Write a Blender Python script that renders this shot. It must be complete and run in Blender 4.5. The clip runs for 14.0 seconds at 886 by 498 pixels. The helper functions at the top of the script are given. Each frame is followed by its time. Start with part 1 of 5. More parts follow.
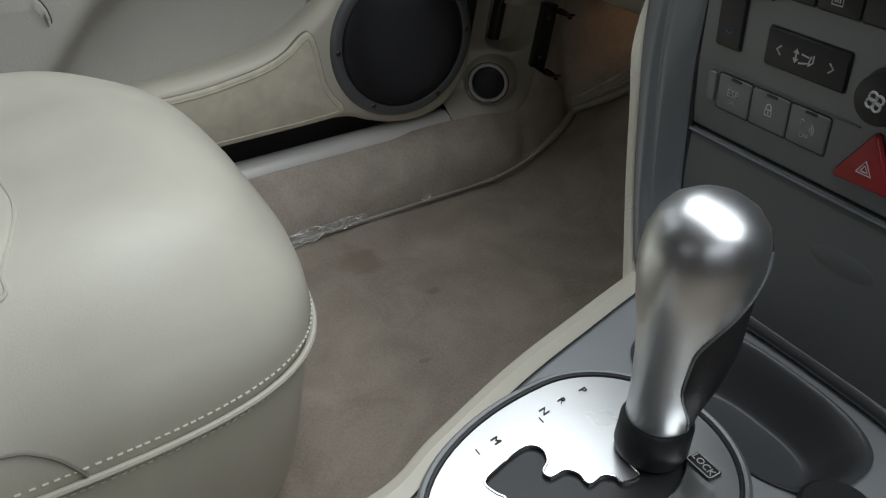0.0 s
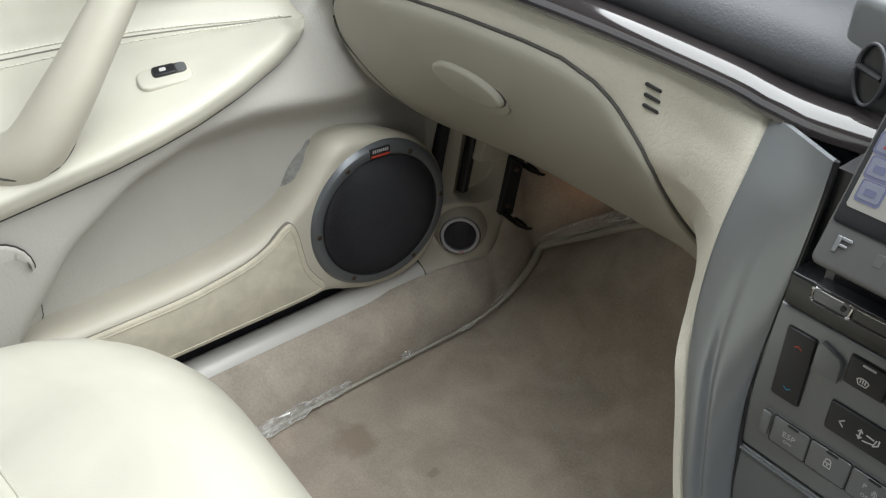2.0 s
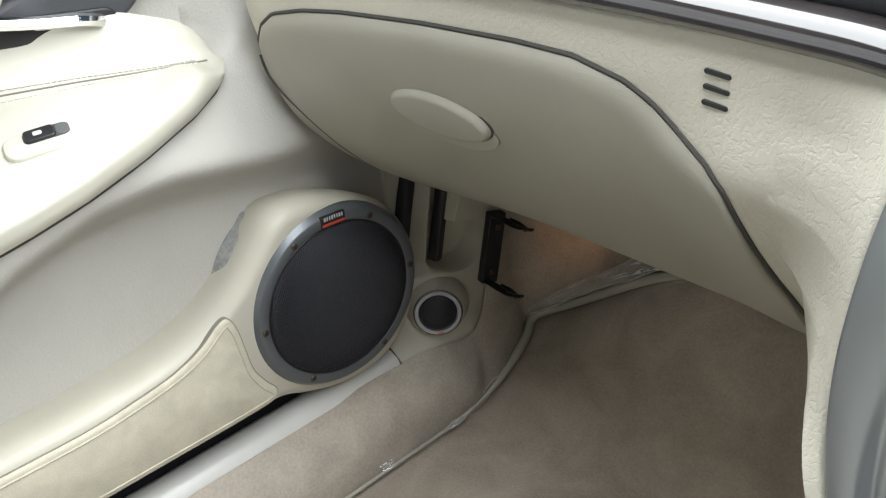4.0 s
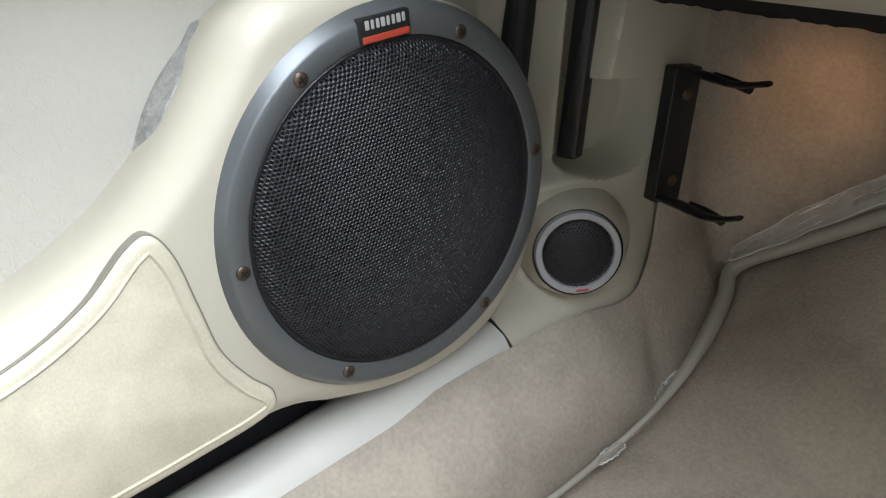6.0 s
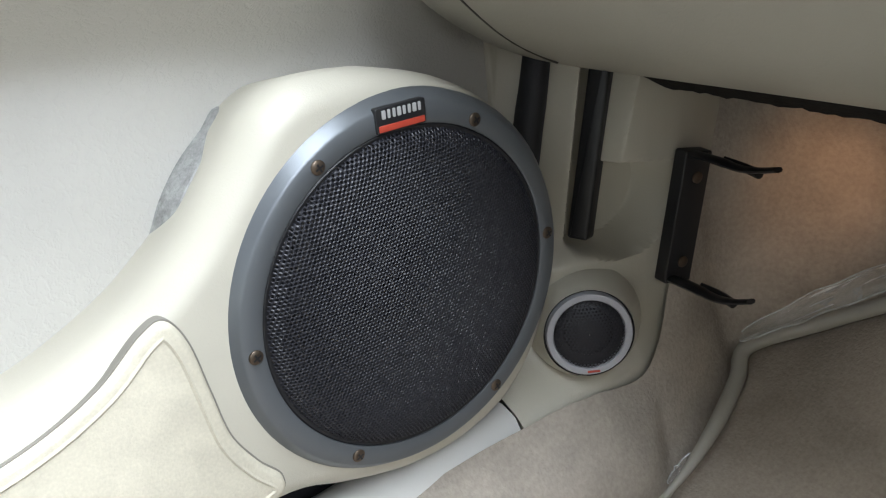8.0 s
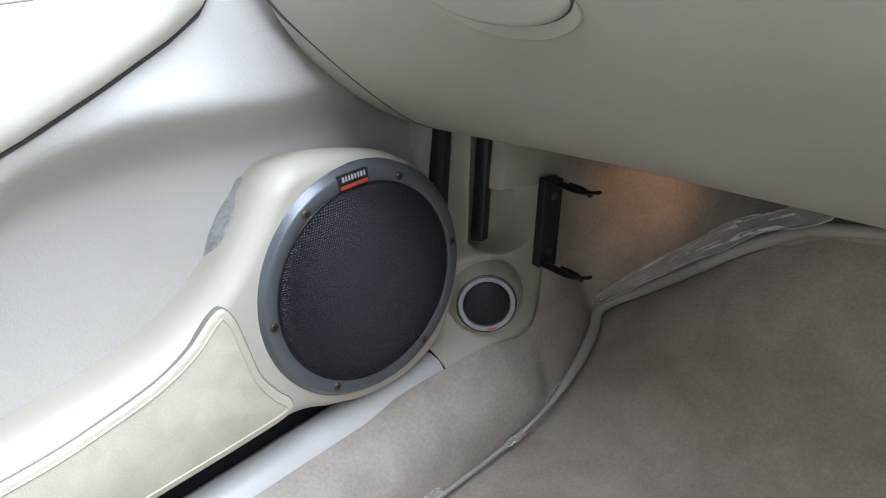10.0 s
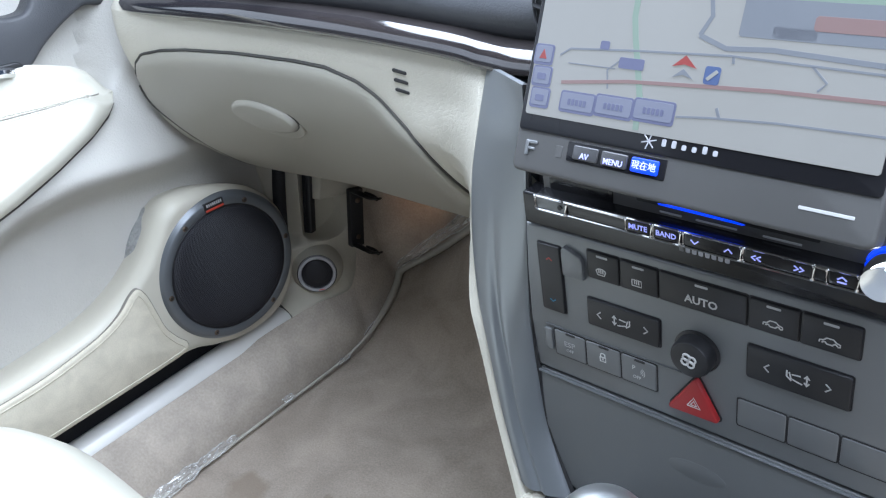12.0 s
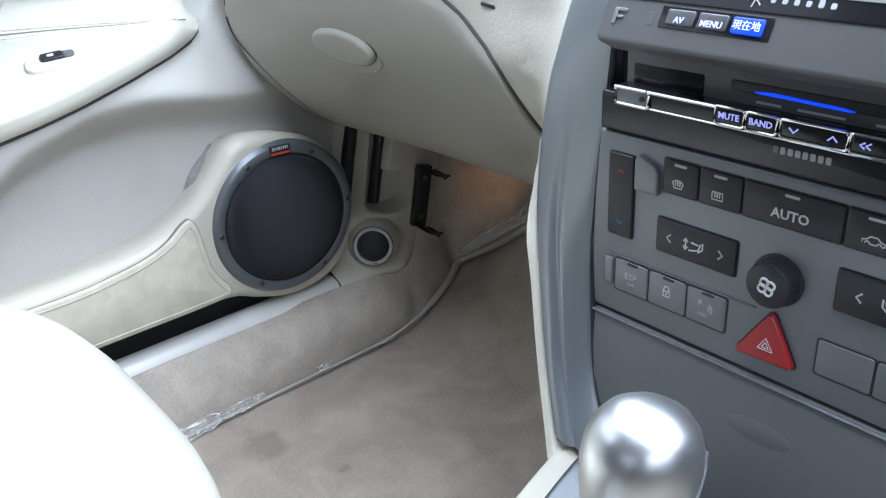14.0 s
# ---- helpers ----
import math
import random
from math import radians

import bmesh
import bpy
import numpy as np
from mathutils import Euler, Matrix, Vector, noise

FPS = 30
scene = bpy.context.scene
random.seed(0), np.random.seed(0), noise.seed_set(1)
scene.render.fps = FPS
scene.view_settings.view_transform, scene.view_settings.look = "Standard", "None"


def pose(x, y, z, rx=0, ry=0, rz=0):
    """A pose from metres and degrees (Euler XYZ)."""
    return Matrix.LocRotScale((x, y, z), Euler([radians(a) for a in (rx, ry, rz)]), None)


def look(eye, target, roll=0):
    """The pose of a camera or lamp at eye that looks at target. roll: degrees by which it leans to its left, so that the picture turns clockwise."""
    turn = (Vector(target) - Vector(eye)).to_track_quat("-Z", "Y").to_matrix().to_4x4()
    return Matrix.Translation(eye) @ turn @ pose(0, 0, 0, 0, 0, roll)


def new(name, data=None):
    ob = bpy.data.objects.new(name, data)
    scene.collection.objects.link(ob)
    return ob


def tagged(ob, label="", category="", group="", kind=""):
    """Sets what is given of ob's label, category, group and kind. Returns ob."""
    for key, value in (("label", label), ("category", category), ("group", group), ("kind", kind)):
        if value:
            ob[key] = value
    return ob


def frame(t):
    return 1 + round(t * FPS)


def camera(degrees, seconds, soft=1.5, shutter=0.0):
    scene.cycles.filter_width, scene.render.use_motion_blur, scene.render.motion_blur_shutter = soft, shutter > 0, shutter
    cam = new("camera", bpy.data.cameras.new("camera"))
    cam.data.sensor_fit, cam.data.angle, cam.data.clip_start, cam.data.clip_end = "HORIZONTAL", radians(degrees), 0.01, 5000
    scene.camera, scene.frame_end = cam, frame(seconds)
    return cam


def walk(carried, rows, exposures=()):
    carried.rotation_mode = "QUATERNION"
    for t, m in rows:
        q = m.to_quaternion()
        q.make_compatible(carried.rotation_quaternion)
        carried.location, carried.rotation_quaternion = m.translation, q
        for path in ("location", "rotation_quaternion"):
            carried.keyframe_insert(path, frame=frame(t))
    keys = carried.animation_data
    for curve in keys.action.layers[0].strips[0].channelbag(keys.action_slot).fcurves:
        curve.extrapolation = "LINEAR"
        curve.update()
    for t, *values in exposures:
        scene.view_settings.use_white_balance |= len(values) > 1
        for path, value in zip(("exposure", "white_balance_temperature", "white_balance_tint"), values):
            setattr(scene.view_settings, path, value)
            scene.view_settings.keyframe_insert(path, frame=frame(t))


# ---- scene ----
from mathutils.bvhtree import BVHTree

cam = camera(54.97, 14.0, soft=1.2)
PATH = [
    (0, (0.2110, -0.1416, 0.5230), (-0.5190, 0.2594, -0.0305), -2.04),
    (0.5, (0.1492, -0.1526, 0.5927), (-0.5343, 0.2757, 0.0016), -1.99),
    (1, (0.0849, -0.1378, 0.6593), (-0.5914, 0.2989, 0.0661), -0.78),
    (1.5, (0.0625, -0.1501, 0.6908), (-0.6011, 0.3285, 0.1158), 0.83),
    (2, (0.0687, -0.1543, 0.7016), (-0.5870, 0.3366, 0.1280), -1.26),
    (2.5, (0.0761, -0.1553, 0.7055), (-0.5676, 0.3402, 0.1222), -4.77),
    (2.7, (0.0766, -0.1541, 0.7084), (-0.5618, 0.3534, 0.1297), -5.49),
    (4.8, (-0.2007, 0.0036, 0.4744), (-0.8853, 0.5674, 0.0123), -5.52),
    (5, (-0.2339, 0.0242, 0.4402), (-0.9238, 0.5797, -0.0239), -5.98),
    (5.5, (-0.2994, 0.0583, 0.3827), (-0.9855, 0.5995, -0.1035), -6.34),
    (6, (-0.3283, 0.0791, 0.3590), (-1.0266, 0.5991, -0.1330), -7.18),
    (6.5, (-0.3371, 0.0859, 0.3559), (-1.0574, 0.6146, -0.0932), -7.10),
    (7, (-0.3376, 0.0847, 0.3579), (-1.0654, 0.6224, -0.0679), -6.84),
    (7.2, (-0.3370, 0.0848, 0.3591), (-1.0675, 0.6207, -0.0642), -6.86),
    (9.3, (-0.2583, 0.0280, 0.4179), (-0.9647, 0.5866, -0.0169), -6.74),
    (9.5, (-0.2335, 0.0129, 0.4324), (-0.9358, 0.5765, -0.0026), -7.18),
    (10, (-0.1593, -0.0257, 0.4838), (-0.8482, 0.5374, 0.0273), -8.09),
    (10.5, (-0.0593, -0.0736, 0.5275), (-0.7462, 0.4821, 0.0592), -9.30),
    (11, (0.0338, -0.1418, 0.5955), (-0.6129, 0.4248, 0.0849), -8.91),
    (11.5, (0.1323, -0.1592, 0.6531), (-0.4965, 0.4206, 0.1350), -9.56),
    (12, (0.1793, -0.1395, 0.6664), (-0.4487, 0.4518, 0.1605), -9.96),
    (12.5, (0.1384, -0.1050, 0.6437), (-0.4945, 0.4574, 0.1117), -8.33),
    (13, (0.1171, -0.0850, 0.6327), (-0.5206, 0.4423, 0.0712), -5.80),
    (13.5, (0.1346, -0.1017, 0.6258), (-0.5296, 0.4685, 0.1425), -3.50),
    (14, (0.1816, -0.1462, 0.5636), (-0.5206, 0.4180, 0.1293), -3.61),
]
EXPOSURES = [(0.0, -1.55, 6300, 8), (1.0, -0.88, 6400, 8), (2.5, -0.38, 6500, 8), (5.0, 0.35, 6300, 8), (7.0, 0.76, 6100, 8), (9.5, 0.62, 5780, 11), (10.5, 0.25, 5680, 12), (11.5, -0.02, 5560, 11), (12.5, 0.25, 5530, 10), (13.5, 0.36, 5520, 10), (14.0, 0.12, 5520, 10)]
walk(cam, [(t, look(eye, target, roll)) for t, eye, target, roll in PATH], EXPOSURES)

# ---- world and light ----
world = bpy.data.worlds.new("overcast_sky")
scene.world = world
world.use_nodes = True
wn = world.node_tree.nodes
sky = wn.new("ShaderNodeTexSky")
sky.sky_type, sky.sun_disc = "NISHITA", False
sky.sun_elevation, sky.sun_rotation = radians(58), radians(120)
wn["Background"].inputs["Strength"].default_value = 0.02
world.node_tree.links.new(sky.outputs[0], wn["Background"].inputs["Color"])

sun = new("sun", bpy.data.lights.new("sun", "SUN"))
sun.data.energy, sun.data.angle, sun.data.color = 0.5, radians(14), (1.0, 0.96, 0.9)
sun.matrix_world = look((1.2, 1.0, 3.0), (0, 0, 0))


def area_lamp(name, eye, target, sx, sy, watts, color):
    ob = new(name, bpy.data.lights.new(name, "AREA"))
    ob.data.shape, ob.data.size, ob.data.size_y = "RECTANGLE", sx, sy
    ob.data.energy, ob.data.color = watts, color
    ob.matrix_world = look(eye, target)
    return ob


area_lamp("windscreen_skylight", (0.08, 0.17, 0.90), (0.05, -0.27, 0.05), 1.30, 0.60, 22.5, (0.95, 0.98, 1.0))
area_lamp("driver_window_skylight", (0.97, -0.26, 0.77), (-0.5, 0.1, 0.15), 0.86, 0.38, 2.1, (0.98, 0.98, 1.0))
area_lamp("passenger_window_skylight", (-0.79, -0.22, 0.80), (-0.30, 0.35, 0.1), 0.9, 0.34, 1.5, (0.95, 0.98, 1.0))
# added fill before the closed back wall, no window there; lifts bulkhead and lid
area_lamp("added_rear_fill", (0.25, -1.50, 0.86), (-0.45, 0.5, 0.15), 1.0, 0.34, 0.8, (0.97, 0.98, 1.0))
foot = new("footwell_lamp", bpy.data.lights.new("footwell_lamp", "SPOT"))
foot.data.energy, foot.data.color, foot.data.shadow_soft_size = 0.13, (1.0, 0.50, 0.22), 0.02
foot.data.spot_size, foot.data.spot_blend = radians(58), 1.0
foot.matrix_world = look((-0.505, 0.480, 0.240), (-0.572, 0.550, 0.150))

# ---- materials ----


def mat(name, color, rough=0.5, metal=0.0, var=0.06, var_scale=9.0, fine=0.0, fine_scale=600.0, bump=0.0, bump_scale=900.0,
        grain=0.0, grain_scale=260.0, spec=0.5, rough_var=0.08, coat=0.0, stains=(), emit=None, alpha=1.0):
    m = bpy.data.materials.new(name)
    m.use_nodes = True
    nt = m.node_tree
    n, lk = nt.nodes, nt.links.new
    b = n["Principled BSDF"]
    geo = n.new("ShaderNodeNewGeometry")
    b.inputs["Metallic"].default_value = metal
    b.inputs["Specular IOR Level"].default_value = spec
    b.inputs["Coat Weight"].default_value = coat
    b.inputs["Coat Roughness"].default_value = 0.08
    b.inputs["Alpha"].default_value = alpha

    def noise_tex(scale, detail=3.0, distort=0.0):
        t = n.new("ShaderNodeTexNoise")
        t.inputs["Scale"].default_value, t.inputs["Detail"].default_value, t.inputs["Distortion"].default_value = scale, detail, distort
        lk(geo.outputs["Position"], t.inputs["Vector"])
        return t

    def mix(fac, a, c):
        x = n.new("ShaderNodeMix")
        x.data_type = "RGBA"
        lk(fac, x.inputs[0])
        for k, v in ((6, a), (7, c)):
            if isinstance(v, tuple):
                x.inputs[k].default_value = (*v, 1)
            else:
                lk(v, x.inputs[k])
        return x.outputs[2]

    def ramp(fac, lo, hi):
        x = n.new("ShaderNodeMapRange")
        lk(fac, x.inputs["Value"])
        x.inputs["From Min"].default_value, x.inputs["From Max"].default_value = lo, hi
        return x.outputs["Result"]

    dark = tuple(max(0, c * (1 - 2.2 * var)) for c in color)
    light = tuple(min(1, c * (1 + 1.2 * var)) for c in color)
    big = noise_tex(var_scale, 4.0, 0.6)
    col = mix(ramp(big.outputs["Fac"], 0.32, 0.68), dark, light)
    if fine:
        f = noise_tex(fine_scale, 2.0)
        g = mix(ramp(f.outputs["Fac"], 0.3, 0.7), tuple(c * (1 - fine) for c in color), tuple(min(1, c * (1 + fine)) for c in color))
        half = n.new("ShaderNodeValue")
        half.outputs[0].default_value = 0.5
        col = mix(half.outputs[0], col, g)
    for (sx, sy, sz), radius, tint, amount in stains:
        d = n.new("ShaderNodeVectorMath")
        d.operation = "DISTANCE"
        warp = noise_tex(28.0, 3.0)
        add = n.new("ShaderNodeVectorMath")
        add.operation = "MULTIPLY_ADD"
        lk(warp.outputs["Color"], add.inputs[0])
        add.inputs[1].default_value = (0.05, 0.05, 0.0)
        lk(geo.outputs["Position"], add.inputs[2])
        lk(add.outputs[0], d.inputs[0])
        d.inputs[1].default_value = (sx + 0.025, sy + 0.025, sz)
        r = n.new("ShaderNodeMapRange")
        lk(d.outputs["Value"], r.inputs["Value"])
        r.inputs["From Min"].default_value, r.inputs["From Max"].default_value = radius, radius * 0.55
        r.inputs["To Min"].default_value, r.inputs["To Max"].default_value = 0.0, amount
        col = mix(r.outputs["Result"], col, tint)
    lk(col, b.inputs["Base Color"])
    rr = n.new("ShaderNodeMapRange")
    lk(big.outputs["Fac"], rr.inputs["Value"])
    rr.inputs["To Min"].default_value, rr.inputs["To Max"].default_value = max(0.02, rough - rough_var), min(1, rough + rough_var)
    lk(rr.outputs["Result"], b.inputs["Roughness"])
    normal = None
    if bump:
        f = noise_tex(bump_scale, 2.0)
        bp = n.new("ShaderNodeBump")
        bp.inputs["Strength"].default_value, bp.inputs["Distance"].default_value = bump, 0.0006
        lk(f.outputs["Fac"], bp.inputs["Height"])
        normal = bp
    if grain:
        wr = noise_tex(grain_scale, 4.0, 0.35)
        off = n.new("ShaderNodeMath")
        off.operation = "SUBTRACT"
        lk(wr.outputs["Fac"], off.inputs[0])
        off.inputs[1].default_value = 0.5
        fold = n.new("ShaderNodeMath")
        fold.operation = "ABSOLUTE"
        lk(off.outputs[0], fold.inputs[0])
        bp = n.new("ShaderNodeBump")
        bp.inputs["Strength"].default_value, bp.inputs["Distance"].default_value = grain, 0.0012
        lk(ramp(fold.outputs[0], 0.0, 0.085), bp.inputs["Height"])
        if normal:
            lk(normal.outputs[0], bp.inputs["Normal"])
        normal = bp
    if normal:
        lk(normal.outputs[0], b.inputs["Normal"])
    if emit:
        b.inputs["Emission Color"].default_value = (*emit[0], 1)
        b.inputs["Emission Strength"].default_value = emit[1]
    return m


M_LEATHER = mat("cream_leather", (0.565, 0.545, 0.465), 0.42, var=0.06, var_scale=7, bump=0.07, bump_scale=1500, grain=0.07, grain_scale=420)
M_DASH = mat("cream_grained_plastic", (0.58, 0.552, 0.468), 0.46, var=0.03, bump=0.22, bump_scale=900, grain=0.26, grain_scale=200)
M_SMOOTH = mat("cream_smooth_plastic", (0.50, 0.472, 0.395), 0.42, var=0.03, bump=0.08, bump_scale=1600, grain=0.08, grain_scale=420)
# the smooth cream darkened: shade on the down-facing lid put into its colour
M_LID = mat("shaded_cream_plastic", (0.37, 0.352, 0.298), 0.42, var=0.03, bump=0.08, bump_scale=1600, grain=0.10, grain_scale=300)
M_DOOR = mat("grey_beige_vinyl", (0.47, 0.455, 0.42), 0.46, var=0.03, bump=0.34, bump_scale=520, grain=0.22, grain_scale=200)
M_SUEDE = mat("cream_suede", (0.56, 0.52, 0.42), 0.85, var=0.10, var_scale=45, fine=0.10, fine_scale=700, bump=0.35, bump_scale=1100, spec=0.2)
M_FELT = mat("grey_felt", (0.33, 0.33, 0.32), 0.95, var=0.25, var_scale=160, fine=0.2, fine_scale=900, bump=0.6, bump_scale=700, spec=0.1)
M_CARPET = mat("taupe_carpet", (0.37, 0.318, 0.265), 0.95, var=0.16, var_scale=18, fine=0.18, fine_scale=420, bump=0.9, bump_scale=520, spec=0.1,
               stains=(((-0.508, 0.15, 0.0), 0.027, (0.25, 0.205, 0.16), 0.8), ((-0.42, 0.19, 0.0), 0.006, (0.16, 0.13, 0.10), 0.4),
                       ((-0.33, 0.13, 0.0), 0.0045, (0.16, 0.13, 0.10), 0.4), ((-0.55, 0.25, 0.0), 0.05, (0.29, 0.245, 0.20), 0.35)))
M_WALLCARPET = mat("brown_worn_carpet", (0.42, 0.372, 0.318), 0.95, var=0.16, var_scale=22, fine=0.16, fine_scale=380, bump=0.9, bump_scale=420, spec=0.1)
M_BINDING = mat("grey_vinyl_binding", (0.40, 0.38, 0.33), 0.55, var=0.10, bump=0.2)
M_GREY = mat("grey_metallic_plastic", (0.180, 0.187, 0.193), 0.38, metal=0.35, var=0.03, bump=0.05, bump_scale=1800)
M_GREYDARK = mat("dark_grey_plastic", (0.105, 0.11, 0.112), 0.45, var=0.04, bump=0.06, bump_scale=1700)
M_DASHTOP = mat("charcoal_grained_vinyl", (0.05, 0.052, 0.058), 0.5, var=0.06, bump=0.3, bump_scale=700, grain=0.12, grain_scale=300)
M_BLACK = mat("black_plastic", (0.016, 0.016, 0.018), 0.4, var=0.1, bump=0.06)
M_BLACKGLOSS = mat("gloss_black_plastic", (0.012, 0.012, 0.014), 0.2, var=0.1, coat=0.15, spec=0.3)
M_RUBBER = mat("black_rubber", (0.02, 0.02, 0.024), 0.6, var=0.15, bump=0.2)
M_GRILLE = mat("black_painted_steel_mesh", (0.019, 0.019, 0.025), 0.38, var=0.1, spec=0.4)
M_FELTDARK = mat("black_felt", (0.02, 0.019, 0.018), 0.95, var=0.2, fine=0.3, fine_scale=400, bump=0.6, bump_scale=500, spec=0.1)
M_CONE = mat("dark_speaker_cone", (0.022, 0.022, 0.025), 0.5, var=0.1)
M_RING = mat("slate_grey_frame_paint", (0.145, 0.156, 0.168), 0.34, metal=0.45, var=0.03, rough_var=0.015, bump=0.05)
M_RINGLIGHT = mat("light_grey_ring", (0.38, 0.38, 0.41), 0.4, var=0.04)
M_CHROME = mat("polished_chrome", (0.8, 0.8, 0.8), 0.08, metal=1.0, var=0.03, rough_var=0.03)
M_ALU = mat("brushed_aluminium", (0.66, 0.67, 0.67), 0.3, metal=1.0, var=0.04, bump=0.05, bump_scale=2200)
M_KNOB = mat("satin_silver_knob", (0.78, 0.79, 0.80), 0.33, metal=1.0, var=0.03)
M_KEYMETAL = mat("dull_silver_key", (0.12, 0.12, 0.125), 0.35, metal=0.6, var=0.05)
M_SCREW = mat("brassy_screw", (0.13, 0.10, 0.075), 0.4, metal=0.8, var=0.1)
M_RED = mat("red_badge", (0.45, 0.06, 0.035), 0.4)
M_HAZARD = mat("hazard_red_plastic", (0.30, 0.018, 0.02), 0.38, var=0.05, bump=0.08)
M_WHITE = mat("white_print", (0.55, 0.55, 0.54), 0.5)
M_GREYPRINT = mat("grey_print", (0.43, 0.43, 0.43), 0.5)
M_REDPRINT = mat("red_print", (0.3, 0.03, 0.02), 0.5)
M_BLUEPRINT = mat("blue_print", (0.02, 0.16, 0.26), 0.5)
M_WOOD = mat("dark_lacquered_trim", (0.03, 0.026, 0.026), 0.09, var=0.2, coat=1.0, rough_var=0.02)
M_TAPE = mat("clear_plastic_tape", (0.86, 0.85, 0.82), 0.16, metal=0.1, var=0.1, var_scale=90, grain=0.9, grain_scale=70, rough_var=0.06, spec=1.0, coat=1.0, alpha=0.34)
M_FOLD = mat("folded_clear_tape", (0.86, 0.86, 0.84), 0.12, metal=0.2, var=0.1, var_scale=120, grain=0.5, grain_scale=90, spec=1.0, coat=1.0, alpha=0.82)
M_DECK = mat("silver_painted_plastic", (0.28, 0.29, 0.30), 0.4, metal=0.35, var=0.02, rough_var=0.02, bump=0.04, bump_scale=1800)
M_PILLAR = mat("blue_grey_metallic_trim", (0.235, 0.25, 0.265), 0.34, metal=0.6, var=0.01, rough_var=0.01, bump=0.03, bump_scale=1800)
M_GRIP = mat("dark_grip_leather", (0.022, 0.022, 0.024), 0.5, var=0.1, bump=0.3, bump_scale=900, spec=0.35)
M_SEAM = mat("shaded_seam_fabric", (0.22, 0.205, 0.175), 0.7, var=0.05)
M_LINE = mat("dark_seam_gap", (0.055, 0.052, 0.046), 0.7, var=0.05)
M_TRAY = mat("grey_tray_plastic", (0.050, 0.052, 0.055), 0.30, var=0.05, bump=0.08, bump_scale=1500)
M_STITCH = mat("pale_thread", (0.7, 0.68, 0.6), 0.8)
M_SILL = mat("painted_sill_trim", (0.62, 0.61, 0.585), 0.33, var=0.03)
M_HEAD = mat("grey_headliner", (0.22, 0.215, 0.20), 0.95, var=0.03)
M_SHELL = mat("body_shell_trim", (0.10, 0.098, 0.09), 0.7, var=0.03)

# ---- mesh helpers ----


def thing(name, base, label, category, group="", kind=""):
    ob = new(name)
    ob.location = base
    ob.empty_display_size = 0.02
    return tagged(ob, label, category, group, kind)


def root_of(ob):
    while ob.parent:
        ob = ob.parent
    return ob


def part(name, bm, material, parent=None, label="", smooth=True, kind=""):
    """One bmesh in world coordinates becomes one mesh object under its thing."""
    bmesh.ops.recalc_face_normals(bm, faces=bm.faces)
    me = bpy.data.meshes.new(name)
    if parent:
        bmesh.ops.translate(bm, verts=bm.verts, vec=-Vector(root_of(parent).location))
    bm.to_mesh(me)
    bm.free()
    me.materials.append(material)
    if smooth:
        me.polygons.foreach_set("use_smooth", [True] * len(me.polygons))
        me.set_sharp_from_angle(angle=radians(40))
    ob = new(name, me)
    if parent:
        ob.parent = parent
    return tagged(ob, label, kind=kind)


def interp(x, xs, ys):
    return float(np.interp(x, xs, ys))


def smooth01(v):
    v = min(1.0, max(0.0, v))
    return v * v * (3 - 2 * v)


def spline(points, n, closed=False):
    """n points along a Catmull-Rom curve."""
    p = [Vector(q) for q in points]
    m = len(p)
    out = []
    segs = m if closed else m - 1
    for k in range(n):
        s = k / (n if closed else n - 1) * segs
        i = min(int(s), segs - 1)
        t = s - i
        g = (lambda j: p[j % m]) if closed else (lambda j: p[min(max(j, 0), m - 1)])
        a, b, c, d = g(i - 1), g(i), g(i + 1), g(i + 2)
        out.append(0.5 * (2 * b + (c - a) * t + (2 * a - 5 * b + 4 * c - d) * t * t + (3 * b - a - 3 * c + d) * t ** 3))
    return out


def sheet(nu, nv, fn, thick=0.0, direction=(0, 0, 0)):
    """A grid of quads, fn(u, v) with u, v in 0..1; thick gives it a back, moved along direction."""
    bm = bmesh.new()
    front = [[bm.verts.new(fn(i / nu, j / nv)) for j in range(nv + 1)] for i in range(nu + 1)]
    for i in range(nu):
        for j in range(nv):
            bm.faces.new((front[i][j], front[i + 1][j], front[i + 1][j + 1], front[i][j + 1]))
    if thick:
        d = Vector(direction).normalized() * thick
        rim = [front[i][0] for i in range(nu + 1)] + [front[nu][j] for j in range(1, nv + 1)]
        rim += [front[i][nv] for i in range(nu - 1, -1, -1)] + [front[0][j] for j in range(nv - 1, 0, -1)]
        back = [bm.verts.new(v.co + d) for v in rim]
        for k in range(len(rim)):
            bm.faces.new((rim[k], rim[k - 1], back[k - 1], back[k]))
    return bm


def loft(loops, cap_start=True, cap_end=True, closed=True, bm=None):
    bm = bm or bmesh.new()
    rings = [[bm.verts.new(p) for p in loop] for loop in loops]
    for a, b in zip(rings, rings[1:]):
        for k in range(len(a) if closed else len(a) - 1):
            j = (k + 1) % len(a)
            bm.faces.new((a[k], a[j], b[j], b[k]))
    if cap_start:
        bm.faces.new(rings[0])
    if cap_end:
        bm.faces.new(rings[-1])
    return bm


def tube(points, radius, sides=10, flat=1.0, bm=None, up=(0, 0, 1)):
    """A swept tube; radius may be a list; flat squeezes it along its second axis."""
    pts = [Vector(p) for p in points]
    loops = []
    for k, p in enumerate(pts):
        t = (pts[min(k + 1, len(pts) - 1)] - pts[max(k - 1, 0)]).normalized()
        a = t.cross(Vector(up))
        a = a.normalized() if a.length > 1e-4 else t.orthogonal().normalized()
        b = t.cross(a)
        r = radius[k] if isinstance(radius, (list, tuple)) else radius
        loops.append([p + r * (math.cos(w) * a + flat * math.sin(w) * b) for w in [2 * math.pi * s / sides for s in range(sides)]])
    return loft(loops, bm=bm)


